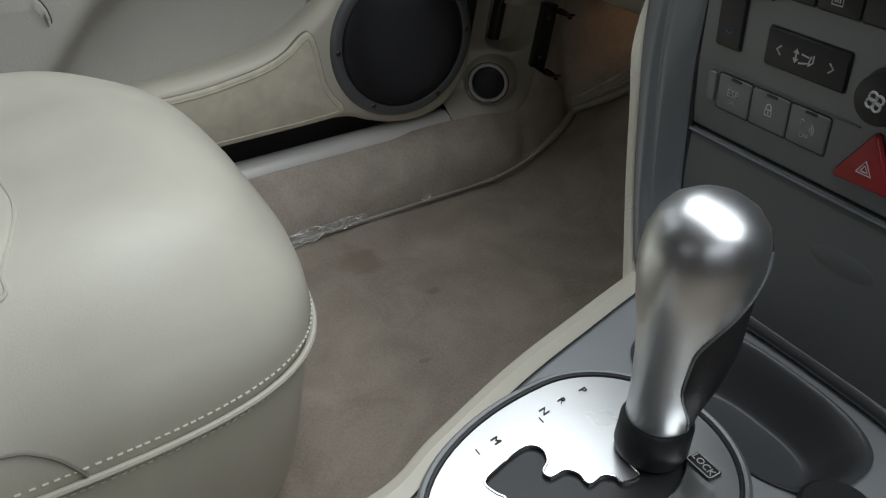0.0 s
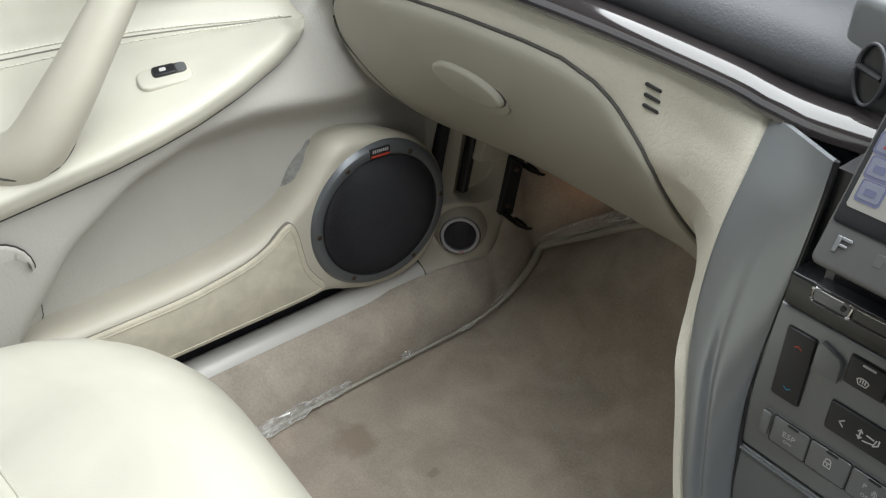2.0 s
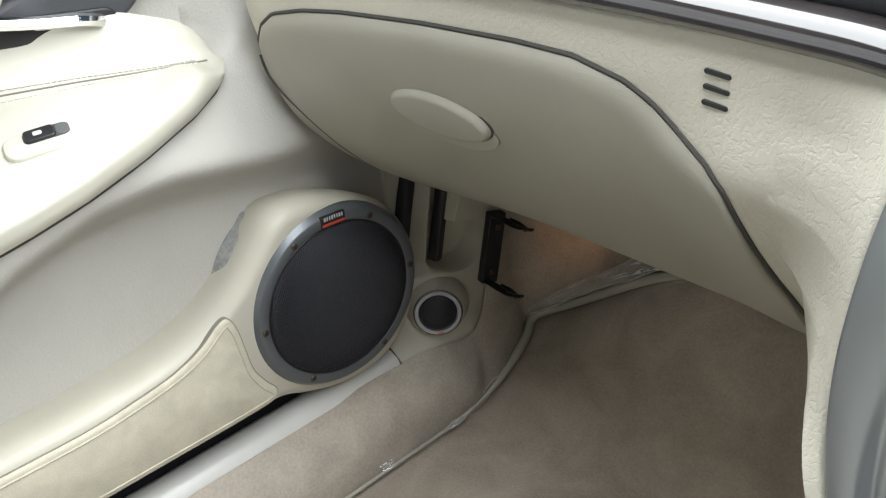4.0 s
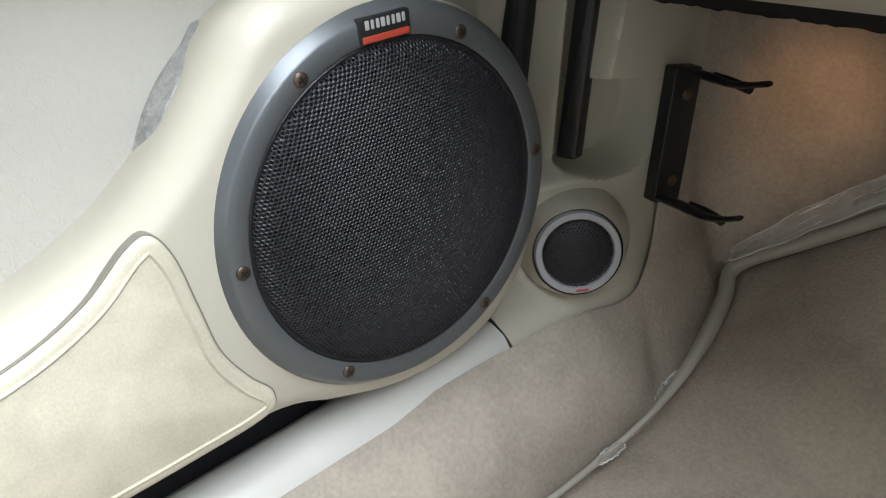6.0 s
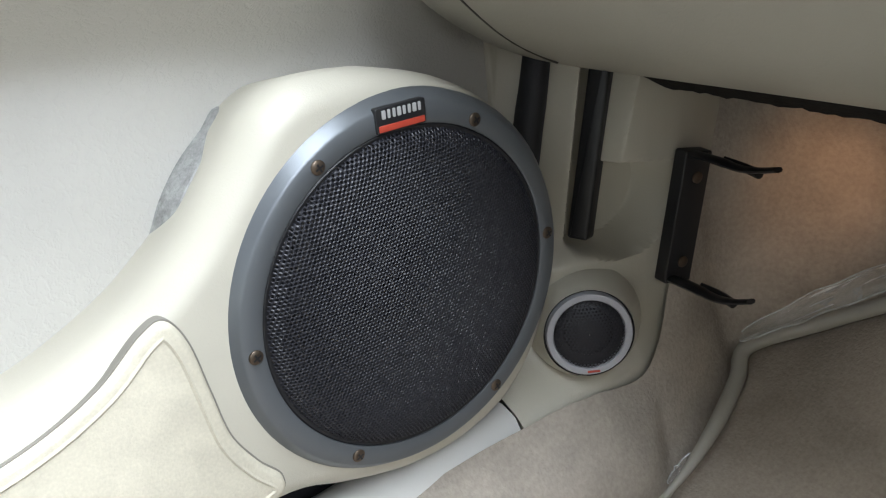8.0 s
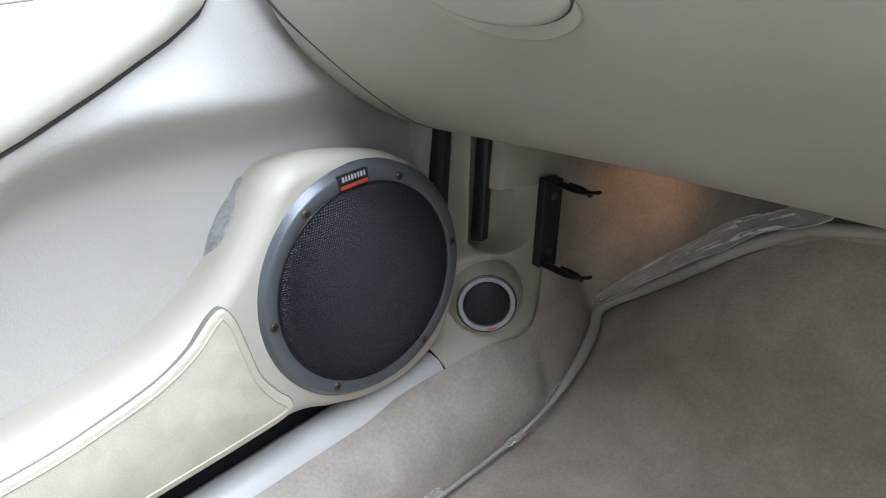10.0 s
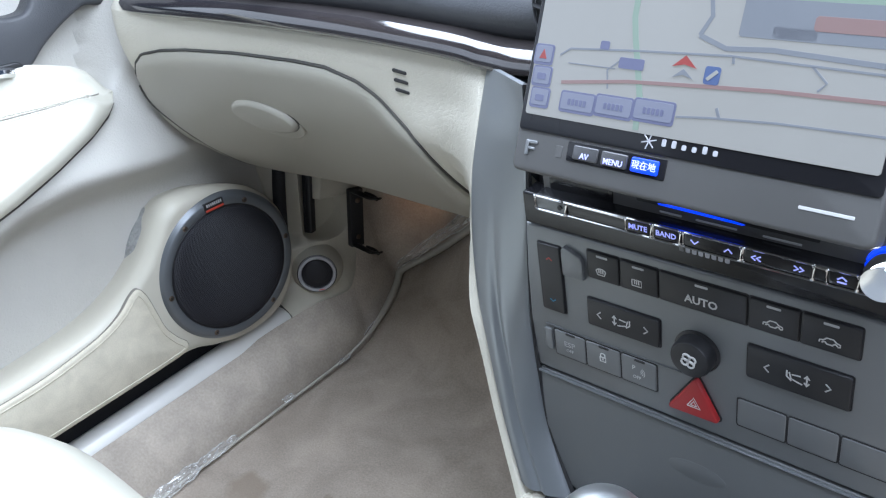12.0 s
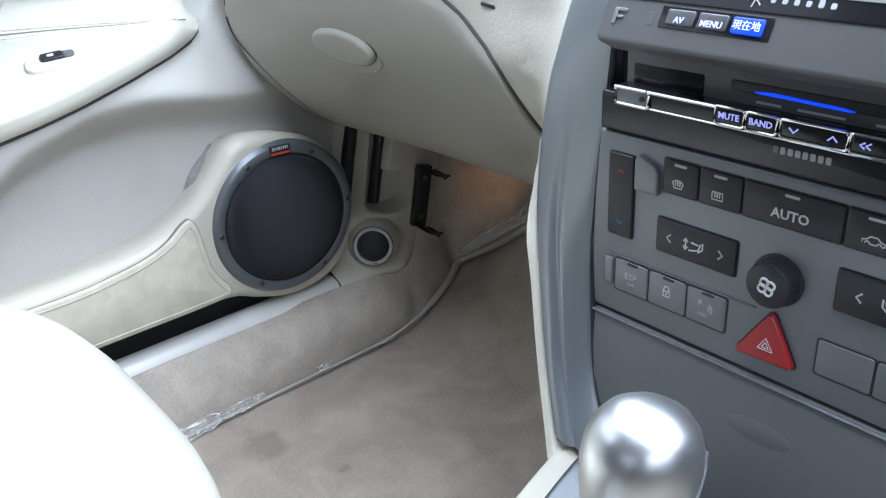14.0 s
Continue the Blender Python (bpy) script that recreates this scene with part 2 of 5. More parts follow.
def rrect(cx, cy, w, h, r, n=4):
    out = []
    r = min(r, w / 2 - 1e-5, h / 2 - 1e-5)
    for qx, qy, a0 in ((1, 1, 0), (-1, 1, 90), (-1, -1, 180), (1, -1, 270)):
        for k in range(n + 1):
            a = radians(a0 + 90 * k / n)
            out.append((cx + qx * (w / 2 - r) + r * math.cos(a), cy + qy * (h / 2 - r) + r * math.sin(a)))
    return out


def inset(poly, d):
    """The outline moved inwards by d (a counter-clockwise outline)."""
    out = []
    m = len(poly)
    area = sum(poly[k - 1][0] * poly[k][1] - poly[k][0] * poly[k - 1][1] for k in range(m))
    sgn = 1 if area > 0 else -1
    for k in range(m):
        a, b, c = Vector(poly[k - 1]), Vector(poly[k]), Vector(poly[(k + 1) % m])
        n1, n2 = (b - a).normalized(), (c - b).normalized()
        t = (n1 + n2).normalized() if (n1 + n2).length > 1e-6 else n1
        nrm = Vector((-t.y, t.x)) * sgn
        f = max(0.5, nrm.dot(Vector((-n2.y, n2.x)) * sgn))
        out.append(tuple(b + nrm * d / f))
    return out


def plate(poly, to_world, depth, bevel, steps=3, bm=None):
    """An extruded outline whose face lies at height 0 and whose front edge is rounded; to_world(u, v, height)."""
    loops = [[to_world(u, v, -depth) for u, v in poly]]
    for k in range(steps + 1):
        a = radians(90 * k / steps)
        loops.append([to_world(u, v, -bevel + bevel * math.sin(a)) for u, v in inset(poly, bevel * (1 - math.cos(a)))])
    return loft(loops, bm=bm)


def disc(center, axis, profile, n=48, bm=None, cap=True):
    """A turned body: profile of (radius, height along axis)."""
    axis = Vector(axis).normalized()
    a = axis.orthogonal().normalized()
    b = axis.cross(a)
    c = Vector(center)
    loops = [[c + r * (math.cos(w) * a + math.sin(w) * b) + h * axis for w in [2 * math.pi * k / n for k in range(n)]] for r, h in profile]
    return loft(loops, cap_start=cap, cap_end=cap, bm=bm)


def block(x0, x1, y0, y1, z0, z1, bevel=0.0, bm=None):
    bm = bm or bmesh.new()
    v = [bm.verts.new((x, y, z)) for x in (x0, x1) for y in (y0, y1) for z in (z0, z1)]
    f = [bm.faces.new([v[i] for i in q]) for q in ((0, 1, 3, 2), (4, 6, 7, 5), (0, 4, 5, 1), (2, 3, 7, 6), (0, 2, 6, 4), (1, 5, 7, 3))]
    if bevel:
        bmesh.ops.bevel(bm, geom=list({e for q in f for e in q.edges}), offset=bevel, segments=2, affect="EDGES", profile=0.6)
    return bm


FACE_Y = 0.197


def on_face(u, v, h):
    """Console fascia: u across, v up, h towards the cabin."""
    return (u, FACE_Y - h, v)


def text_part(name, text, size, center, right, up, material, parent, label="", squeeze=1.0, bold=0.0):
    """Letters as a flat mesh; the text is centred at a place."""
    cu = bpy.data.curves.new(name, "FONT")
    cu.body, cu.size, cu.align_x, cu.align_y = text, size, "CENTER", "CENTER"
    cu.extrude, cu.resolution_u, cu.offset = 0.00012, 2, bold * size
    tmp = bpy.data.objects.new(name, cu)
    scene.collection.objects.link(tmp)
    bpy.context.view_layer.update()
    me = bpy.data.meshes.new_from_object(tmp.evaluated_get(bpy.context.evaluated_depsgraph_get()))
    bpy.data.objects.remove(tmp)
    bpy.data.curves.remove(cu)
    right, up = Vector(right).normalized(), Vector(up).normalized()
    nrm = right.cross(up)
    m = Matrix((( *right, 0), (*up, 0), (*nrm, 0), (0, 0, 0, 1))).transposed()
    m.translation = Vector(center) - Vector(root_of(parent).location)
    me.transform(m @ Matrix.Diagonal((squeeze, 1, 1, 1)))
    me.materials.append(material)
    ob = new(name, me)
    ob.parent = parent
    return tagged(ob, label)

# ---- car shell, closed round the cabin ----
SHELL = [
    ("ceiling", M_HEAD, (-0.80, 0.98, -1.6, -0.10, 1.03, 1.06), "grey fabric headliner above the front seats", "headliner"),
    ("wall_rear", M_SHELL, (-0.86, 1.04, -1.65, -1.6, -0.1, 1.06), "dark grey trim closing the cabin at the back", "cabin wall"),
    ("wall_driver_low", M_SHELL, (0.98, 1.04, -1.6, 1.3, -0.1, 0.58), "dark grey lower body side across the cabin", "cabin wall"),
    ("wall_driver_pillar", M_SHELL, (0.98, 1.04, -1.6, -0.7, 0.58, 1.06), "dark grey body pillar across the cabin", "cabin wall"),
    ("wall_driver_rail", M_SHELL, (0.98, 1.04, -0.7, 0.3, 0.97, 1.06), "dark grey roof rail across the cabin", "cabin wall"),
    ("wall_passenger_low", M_SHELL, (-0.86, -0.80, -1.6, 1.3, -0.1, 0.47), "dark grey body side behind the door lining", "cabin wall"),
    ("wall_passenger_pillar", M_SHELL, (-0.86, -0.80, -1.6, -0.75, 0.47, 1.06), "dark grey body pillar behind the seat", "cabin wall"),
    ("wall_passenger_rail", M_SHELL, (-0.86, -0.80, -0.75, 0.3, 0.97, 1.06), "dark grey roof rail above the door", "cabin wall"),
    ("wall_bulkhead", M_SHELL, (-0.86, 1.04, 0.78, 0.84, -0.1, 0.52), "dark grey bulkhead under the windscreen", "cabin wall"),
]
for name, material, (x0, x1, y0, y1, z0, z1), label, cat in SHELL:
    tagged(part(name, block(x0, x1, y0, y1, z0, z1), material, smooth=False), label, cat, kind="structure")

# ---- floor: one carpet sheet with a rising toe board ----


def floor_z(x, y):
    rise = interp(x, (-0.58, -0.547, -0.508, -0.466, -0.43, -0.39, -0.30), (0.60, 0.75, 0.97, 1.30, 1.60, 1.88, 2.05))
    z = rise * 0.012 * math.log1p(math.exp((min(y, 0.512) - 0.40) / 0.012))
    return z + 0.0015 * noise.noise((x * 14, y * 14, 0.3))


floor_bm = sheet(110, 90, lambda u, v: (-0.60 + 1.58 * u, -1.6 + 2.38 * v ** 0.75, floor_z(-0.60 + 1.58 * u, -1.6 + 2.38 * v ** 0.75)))
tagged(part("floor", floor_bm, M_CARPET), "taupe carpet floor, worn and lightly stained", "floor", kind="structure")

# carpeted side wall from the floor up to the sill, turning into the footwell's front corner
WALL_FOOT = [(-0.578, -1.2, 0.0), (-0.577, 0.0, 0.0), (-0.576, 0.25, 0.002), (-0.575, 0.33, 0.003), (-0.574, 0.37, 0.006), (-0.572, 0.40, 0.014), (-0.572, 0.425, 0.024), (-0.575, 0.455, 0.038), (-0.580, 0.478, 0.050), (-0.585, 0.497, 0.062),
             (-0.547, 0.515, 0.086), (-0.508, 0.517, 0.114), (-0.466, 0.512, 0.147), (-0.43, 0.505, 0.172), (-0.39, 0.50, 0.193), (-0.30, 0.50, 0.21), (-0.10, 0.50, 0.21)]
WALL_HEAD = [(-0.618, -1.2, 0.078), (-0.618, 0.0, 0.078), (-0.616, 0.25, 0.078), (-0.611, 0.335, 0.081), (-0.603, 0.375, 0.080), (-0.601, 0.411, 0.074), (-0.603, 0.431, 0.088), (-0.606, 0.446, 0.12), (-0.612, 0.466, 0.20), (-0.612, 0.49, 0.232),
             (-0.585, 0.545, 0.212), (-0.52, 0.585, 0.210), (-0.45, 0.58, 0.235), (-0.40, 0.575, 0.25), (-0.36, 0.57, 0.26), (-0.30, 0.57, 0.26), (-0.10, 0.57, 0.26)]
foot_pts, head_pts = spline(WALL_FOOT, 161), spline(WALL_HEAD, 161)


def side_wall(u, v):
    a, b = foot_pts[round(u * 160)], head_pts[round(u * 160)]
    p = a.lerp(b, v)
    p.x = a.x + (b.x - a.x) * v ** (1 - 0.62 * smooth01((u - 0.28) / 0.08) * (1 - smooth01((u - 0.62) / 0.1)))
    bulge = (0.010 - 0.007 * smooth01((u - 0.25) / 0.1)) * math.sin(math.pi * v)
    n = 0.003 * noise.noise((p.x * 20, p.y * 20, p.z * 20))
    return (p.x + bulge + n, p.y - bulge * smooth01((u - 0.55) / 0.2), p.z + (0 if v > 0 else -0.012))


tagged(part("carpet_side", sheet(160, 22, side_wall), M_WALLCARPET), "brown worn carpet on the sill and bulkhead", "carpet", kind="structure")

# raised vinyl binding along the mat's edge
mat_edge = [(x + 0.004, y - 0.002, max(z, floor_z(x, y)) + 0.004) for x, y, z in spline(WALL_FOOT[1:16], 90)]
tagged(part("edge_binding", tube(mat_edge, [0.0020 + 0.0030 * smooth01((k - 24) / 16) for k in range(90)], 12), M_BINDING), "grey vinyl binding along the floor mat edge", "binding", kind="structure")

# painted sill strip under the door
SILL = [(-0.654, 0.070), (-0.650, 0.080), (-0.640, 0.086), (-0.629, 0.087), (-0.619, 0.083), (-0.6145, 0.075), (-0.622, 0.062), (-0.654, 0.062)]
tagged(part("sill", loft([[(x, y, z) for x, z in SILL] for y in (-1.2, -0.6, 0.0, 0.2, 0.330)]), M_SILL), "pale painted door sill strip", "door sill", kind="structure")
tagged(part("sill_seal", loft([[(-0.70, y, 0.064), (-0.656, y, 0.064), (-0.655, y, 0.10), (-0.662, y, 0.128), (-0.70, y, 0.13)] for y in (-1.2, 0.0, 0.335)]), M_RUBBER), "black rubber seal between door and sill", "door seal", kind="structure")

# ---- passenger door ----
door = thing("door_1", (-0.72, -0.2, 0.09), "closed car door lined in beige vinyl with padded leather armrest", "car door", kind="structure")
GY = (-0.9, -0.10, 0.0, 0.041, 0.081, 0.128, 0.181, 0.215, 0.228, 0.236)
GZ = (0.310, 0.337, 0.349, 0.356, 0.365, 0.376, 0.386, 0.3925, 0.3975, 0.406)
GX = (-0.600, -0.600, -0.600, -0.601, -0.602, -0.610, -0.632, -0.654, -0.664, -0.674)
RY = (-0.9, -0.30, -0.16, -0.094, -0.044, 0.023, 0.084, 0.144, 0.205, 0.26, 0.34, 0.42)
RZ = (0.05, 0.06, 0.130, 0.216, 0.273, 0.315, 0.334, 0.336, 0.326, 0.315, 0.31, 0.31)


def door_x(y, z):
    zg = interp(y, GY + (0.5,), GZ + (0.48,))
    bulge = interp(y, GY + (0.3, 0.5), GX + (-0.676, -0.69)) - 0.004
    deep = interp(y, (-0.9, 0.1, 0.2, 0.3, 0.42), (-0.668, -0.668, -0.666, -0.668, -0.672))
    rz = interp(y, RY, RZ)
    ridge = interp(y, (-0.9, 0.08, 0.15, 0.22, 0.30, 0.42), (-0.606, -0.606, -0.612, -0.624, -0.645, -0.668))
    # from the ridge the padding slopes back up to the groove
    lean = min(1.0, max(0.0, (z - rz - 0.012) / max(0.02, zg - rz - 0.012)))
    s = smooth01((z - rz + 0.030) / 0.055)
    x = deep + (ridge + (min(bulge, ridge) - ridge) * lean - deep) * s
    if z > zg:
        x = x + (-0.735 - x) * smooth01((z - zg) / interp(y, (0.234, 0.29), (0.02, 0.16)))
    return x


def door_panel(u, v):
    y, z = -0.9 + 1.30 * u, 0.128 + 0.400 * v
    return (door_x(y, z), y, z)


part("panel", sheet(150, 90, door_panel, 0.02, (-1, 0, 0)), M_DOOR, door)

# armrest pad above the groove
SX = (-0.72, -0.712, -0.706, -0.703, -0.697, -0.690, -0.680, -0.676, -0.675, -0.674)
SZ = (0.425, 0.425, 0.423, 0.422, 0.420, 0.417, 0.413, 0.411, 0.410, 0.409)
TZ = (0.56, 0.50, 0.487, 0.480, 0.474, 0.466, 0.453, 0.440, 0.430, 0.412)


def arm_at(y, t):
    """Across the pad: t 0 at the groove, 0.62 at the stitched seam, 1 at the upper edge."""
    gx, gz, sx, sz, tz = (interp(y, GY, q) for q in (GX, GZ, SX, SZ, TZ))
    tip = smooth01((0.238 - y) / 0.05)
    prof = [(gx - 0.010, gz + 0.001), (gx + 0.004 * tip, gz + 0.002), (gx + 0.012 * tip, gz + 0.012 * tip + 0.001), (gx + 0.008 * tip, gz + 0.025 * tip + 0.001),
            (gx + (sx - gx) * 0.35, gz + 0.026 * tip + (sz - gz) * 0.18), (gx + (sx - gx) * 0.7, gz + 0.013 * tip + (sz - gz) * 0.64), (sx, sz),
            (sx - 0.010, sz + (tz - sz) * 0.35), (sx - 0.016, sz + (tz - sz) * 0.75), (sx - 0.026, tz)]
    s = t * (len(prof) - 1)
    i = min(int(s), len(prof) - 2)
    f = s - i
    a, b, c, d = (Vector(prof[min(max(j, 0), len(prof) - 1)]) for j in (i - 1, i, i + 1, i + 2))
    p = 0.5 * (2 * b + (c - a) * f + (2 * a - 5 * b + 4 * c - d) * f * f + (3 * b - a - 3 * c + d) * f ** 3)
    return Vector((p.x, y, p.y))


def arm_sheet(u, v):
    y = -0.9 + 1.136 * (1 - (1 - u) ** 1.6)
    return arm_at(y, v)


armrest = part("armrest", sheet(90, 72, arm_sheet, 0.03, (-1, 0, -0.3)), M_LEATHER, door, "padded cream leather armrest")
part("armrest_gap", tube([Vector((interp(y, GY, GX) - 0.003, y, interp(y, GY, GZ) - 0.0012)) for y in [-0.9 + 1.13 * k / 70 for k in range(71)]], 0.0018, 6), M_LINE, door)
ys = [-0.5 + 0.722 * k / 60 for k in range(61)]
part("seam", tube([arm_at(y, 6 / 9) + Vector((0.0006, 0, 0.0003)) for y in ys], 0.0007, 6), M_SEAM, armrest, "shaded seam between two leather panels")
bm = bmesh.new()
for k in range(170):
    y = -0.5 + k * 0.0042
    for off in (0.0045, -0.0045):
        a = arm_at(y, 6 / 9 + (0.022 if off > 0 else -0.03))
        b = arm_at(y + 0.0028, 6 / 9 + (0.022 if off > 0 else -0.03))
        tube([a + Vector((0.0008, 0, 0.0006)), b + Vector((0.0008, 0, 0.0006))], 0.0008, 5, bm=bm)
part("stitching", bm, M_STITCH, armrest, "pale double row of stitches", kind="stuff")

# grab handle rising from the armrest
grip_path = spline([(-0.640, -0.085, 0.366), (-0.612, -0.055, 0.380), (-0.602, -0.020, 0.420), (-0.604, 0.018, 0.464), (-0.612, 0.055, 0.505), (-0.63, 0.09, 0.548), (-0.66, 0.12, 0.58)], 40)
grip_r = [interp(k, (0, 4, 8, 12, 17, 23, 40), (0.026, 0.0300, 0.0295, 0.0265, 0.0225, 0.0190, 0.0175)) for k in range(40)]
part("grab_handle", tube(grip_path, grip_r, 16, 0.8), M_SMOOTH, door, "smooth cream pull handle")
bm = tube(spline([(-0.610, -0.105, 0.385), (-0.592, -0.075, 0.372), (-0.590, -0.045, 0.371), (-0.604, -0.022, 0.380), (-0.618, -0.012, 0.392)], 20), 0.0012, 6)
part("handle_gap", bm, M_LINE, door)

# window switch on its plate, lying on the armrest's slope
def on_arm(u, v, h):
    """u along the door, v up the slope, h off the pad."""
    n = Vector((0.30, -0.155, 0.94)).normalized()
    e = Vector((0.0107, 0.0416, 0.0034))
    e = (e - n * e.dot(n)).normalized()
    return Vector((-0.6388, 0.0739, 0.4013)) + u * e + v * n.cross(e) + h * n


switch_plate = part("switch_plate", plate(rrect(0, -0.0015, 0.047, 0.0255, 0.0095, 6), lambda u, v, h: on_arm(u, v, h + 0.0030), 0.008, 0.0020), M_LEATHER, door, "raised cream plate")
part("switch_gap", plate(rrect(0.0052, 0.0030, 0.0305, 0.0138, 0.0045, 5), lambda u, v, h: on_arm(u, v, h + 0.0031), 0.002, 0.0003), M_LINE, switch_plate)
switch = part("window_switch", plate(rrect(0.0010, 0.0030, 0.0200, 0.0122, 0.0025), lambda u, v, h: on_arm(u, v, h + 0.0052), 0.004, 0.0012), M_BLACK, switch_plate, "black window rocker switch")
part("switch_end", plate(rrect(0.0155, 0.0032, 0.0085, 0.0115, 0.0035, 4), lambda u, v, h: on_arm(u, v, h + 0.0036), 0.002, 0.0006), M_GREYDARK, switch_plate, "grey hollow beside the switch")
part("window_icon", plate(rrect(0.0, 0.0030, 0.0058, 0.0042, 0.0012), lambda u, v, h: on_arm(u, v, h + 0.0055), 0.0004, 0.0001), M_WHITE, switch, "white window symbol")

# lower pocket lid behind the recess
pk = rrect(-0.19, 0.245, 0.22, 0.145, 0.03, 6)
part("pocket_lid", plate(pk, lambda u, v, h: (door_x(u, v) + 0.006 + h, u, v), 0.004, 0.003), M_DOOR, door, "flat pocket cover outlined by a groove")
part("pocket_gap", tube([(door_x(u, v) + 0.003, u, v) for u, v in pk + pk[:1]], 0.0011, 5), M_LINE, door)

# speaker pod: a long arm that swells round the woofer
POD = [(-0.70, 0.118), (-0.30, 0.118), (0.0, 0.118), (0.12, 0.118), (0.19, 0.116), (0.222, 0.104), (0.255, 0.093), (0.29, 0.091), (0.322, 0.100), (0.346, 0.122), (0.359, 0.150), (0.363, 0.187), (0.358, 0.222),
       (0.338, 0.254), (0.308, 0.276), (0.272, 0.289), (0.252, 0.2925), (0.232, 0.2925), (0.217, 0.286), (0.208, 0.278), (0.194, 0.262), (0.180, 0.247), (0.168, 0.237), (0.145, 0.2225), (0.107, 0.2085), (0.05, 0.201), (-0.04, 0.198), (-0.30, 0.194), (-0.70, 0.193)]
pod_out = [(p[0], p[1]) for p in spline([(a, b, 0) for a, b in POD], 150, True)]
pod_loops = [[(-0.680, y, z) for y, z in inset(pod_out, 0.011)], [(-0.640, y, z) for y, z in inset(pod_out, 0.002)]]
for k in range(6):
    a = radians(90 * k / 5)
    pod_loops.append([(-0.612 - 0.016 + 0.016 * math.sin(a), y, z) for y, z in inset(pod_out, 0.012 * (1 - math.cos(a)))])
part("speaker_pod", loft(pod_loops), M_SMOOTH, door, "moulded cream speaker pod")
SUEDE = [(0.160, 0.2245), (0.1665, 0.212), (0.1700, 0.188), (0.1735, 0.165), (0.182, 0.147), (0.1905, 0.134), (0.1850, 0.1245), (0.15, 0.1225), (0.08, 0.1225), (-0.05, 0.1225), (-0.30, 0.1225), (-0.60, 0.1225),
         (-0.60, 0.186), (-0.30, 0.187), (-0.05, 0.1885), (0.03, 0.189), (0.07, 0.193), (0.105, 0.199), (0.131, 0.209), (0.150, 0.2225)]
suede_out = [(p[0], p[1]) for p in spline([(a, b, 0) for a, b in SUEDE], 130, True)]
part("suede_gap", plate(inset(suede_out, -0.0002), lambda u, v, h: (-0.6113 + h, u, v), 0.004, 0.0002, 1), M_SEAM, door)
part("suede_panel", plate(inset(suede_out, 0.0004), lambda u, v, h: (-0.6085 + h, u, v), 0.004, 0.0032), M_SUEDE, door, "flat cream suede insert")
hem = inset(suede_out, 0.0062)
part("suede_hem", tube([(-0.6088, u, v) for u, v in hem + hem[:1]], 0.0010, 6), M_SUEDE, door, "pressed line inside the suede edge")
felt = [(p[0], p[1]) for p in spline([(0.2205, 0.2795, 0), (0.2105, 0.2715, 0), (0.1985, 0.262, 0), (0.188, 0.250, 0), (0.181, 0.2385, 0), (0.176, 0.228, 0), (0.185, 0.230, 0), (0.21, 0.245, 0), (0.235, 0.270, 0)], 40, True)]
part("felt_patch", plate(felt, lambda u, v, h: (-0.648 + h, u, v), 0.030, 0.001), M_FELT, door, "grey felt showing behind the pod")

# ---- woofer ----
WC, WN = Vector((-0.6118, 0.2675, 0.1932)), Vector((1.0, -0.03, 0.006)).normalized()
WU = Vector((0, 0, 1)).cross(WN).normalized()
WV = WN.cross(WU)


def on_woofer(a, b, h):
    return WC + a * WU + b * WV + h * WN


woofer = thing("woofer", tuple(WC), "large round black-meshed woofer in a grey frame on the door", "loudspeaker")
R = 0.0880
part("frame", disc(WC, WN, [(R, -0.012), (R, 0.0005), (R - 0.0008, 0.0016), (R - 0.0040, 0.0060), (R - 0.0052, 0.0068), (R - 0.0130, 0.0072), (R - 0.0138, 0.0066), (R - 0.0140, -0.012)], 96, cap=False), M_RING, woofer, "slate-grey painted frame ring")
part("cone", disc(WC, WN, [(R - 0.0136, 0.0034), (R - 0.020, 0.0044), (R - 0.026, 0.0037), (0.026, 0.0034), (0.024, 0.0046), (0.014, 0.0070), (0.0005, 0.0080)], 72, cap=False), M_CONE, woofer, "dark cone behind the mesh")
GR = R - 0.0142


def grille_h(r):
    s = min(1.0, r / GR)
    return 0.0025 + 0.0105 * math.sqrt(max(0.0, 1 - s ** 7)) + 0.002 * (1 - s * s)


bm = bmesh.new()
pitch = 0.0018
punch = random.Random(7)
rows = int(GR / (pitch * 0.866)) + 1
for j in range(-rows, rows + 1):
    for i in range(-rows - 1, rows + 2):
        a, b = (i + 0.5 * (j % 2)) * pitch, j * pitch * 0.866
        r = math.hypot(a, b)
        if r > GR - 0.0012:
            continue
        # neighbouring cells share corners, so the wall is one web of steel
        outer, inner = [], []
        hole, du, dv = punch.uniform(0.30, 0.36), pitch * punch.uniform(-0.06, 0.06), pitch * punch.uniform(-0.06, 0.06)
        for k in range(6):
            w = radians(60 * k + 30)
            for ring, rad, sink, move in ((outer, pitch * 0.5774, 0.0, 0), (inner, pitch * hole, -0.0003, 1)):
                p, q = a + rad * math.cos(w) + move * du, b + rad * math.sin(w) + move * dv
                ring.append(bm.verts.new(on_woofer(p, q, grille_h(math.hypot(p, q)) + sink)))
        for k in range(6):
            bm.faces.new((outer[k], outer[k - 1], inner[k - 1], inner[k]))
part("grille", bm, M_GRILLE, woofer, "black perforated steel mesh", smooth=False, kind="stuff")
part("grille_rim", disc(WC, WN, [(GR + 0.0010, 0.0), (GR + 0.0008, 0.0055), (GR - 0.0004, 0.0066), (GR - 0.0022, 0.0062), (GR - 0.0028, 0.003)], 96, cap=False), M_BLACK, woofer)
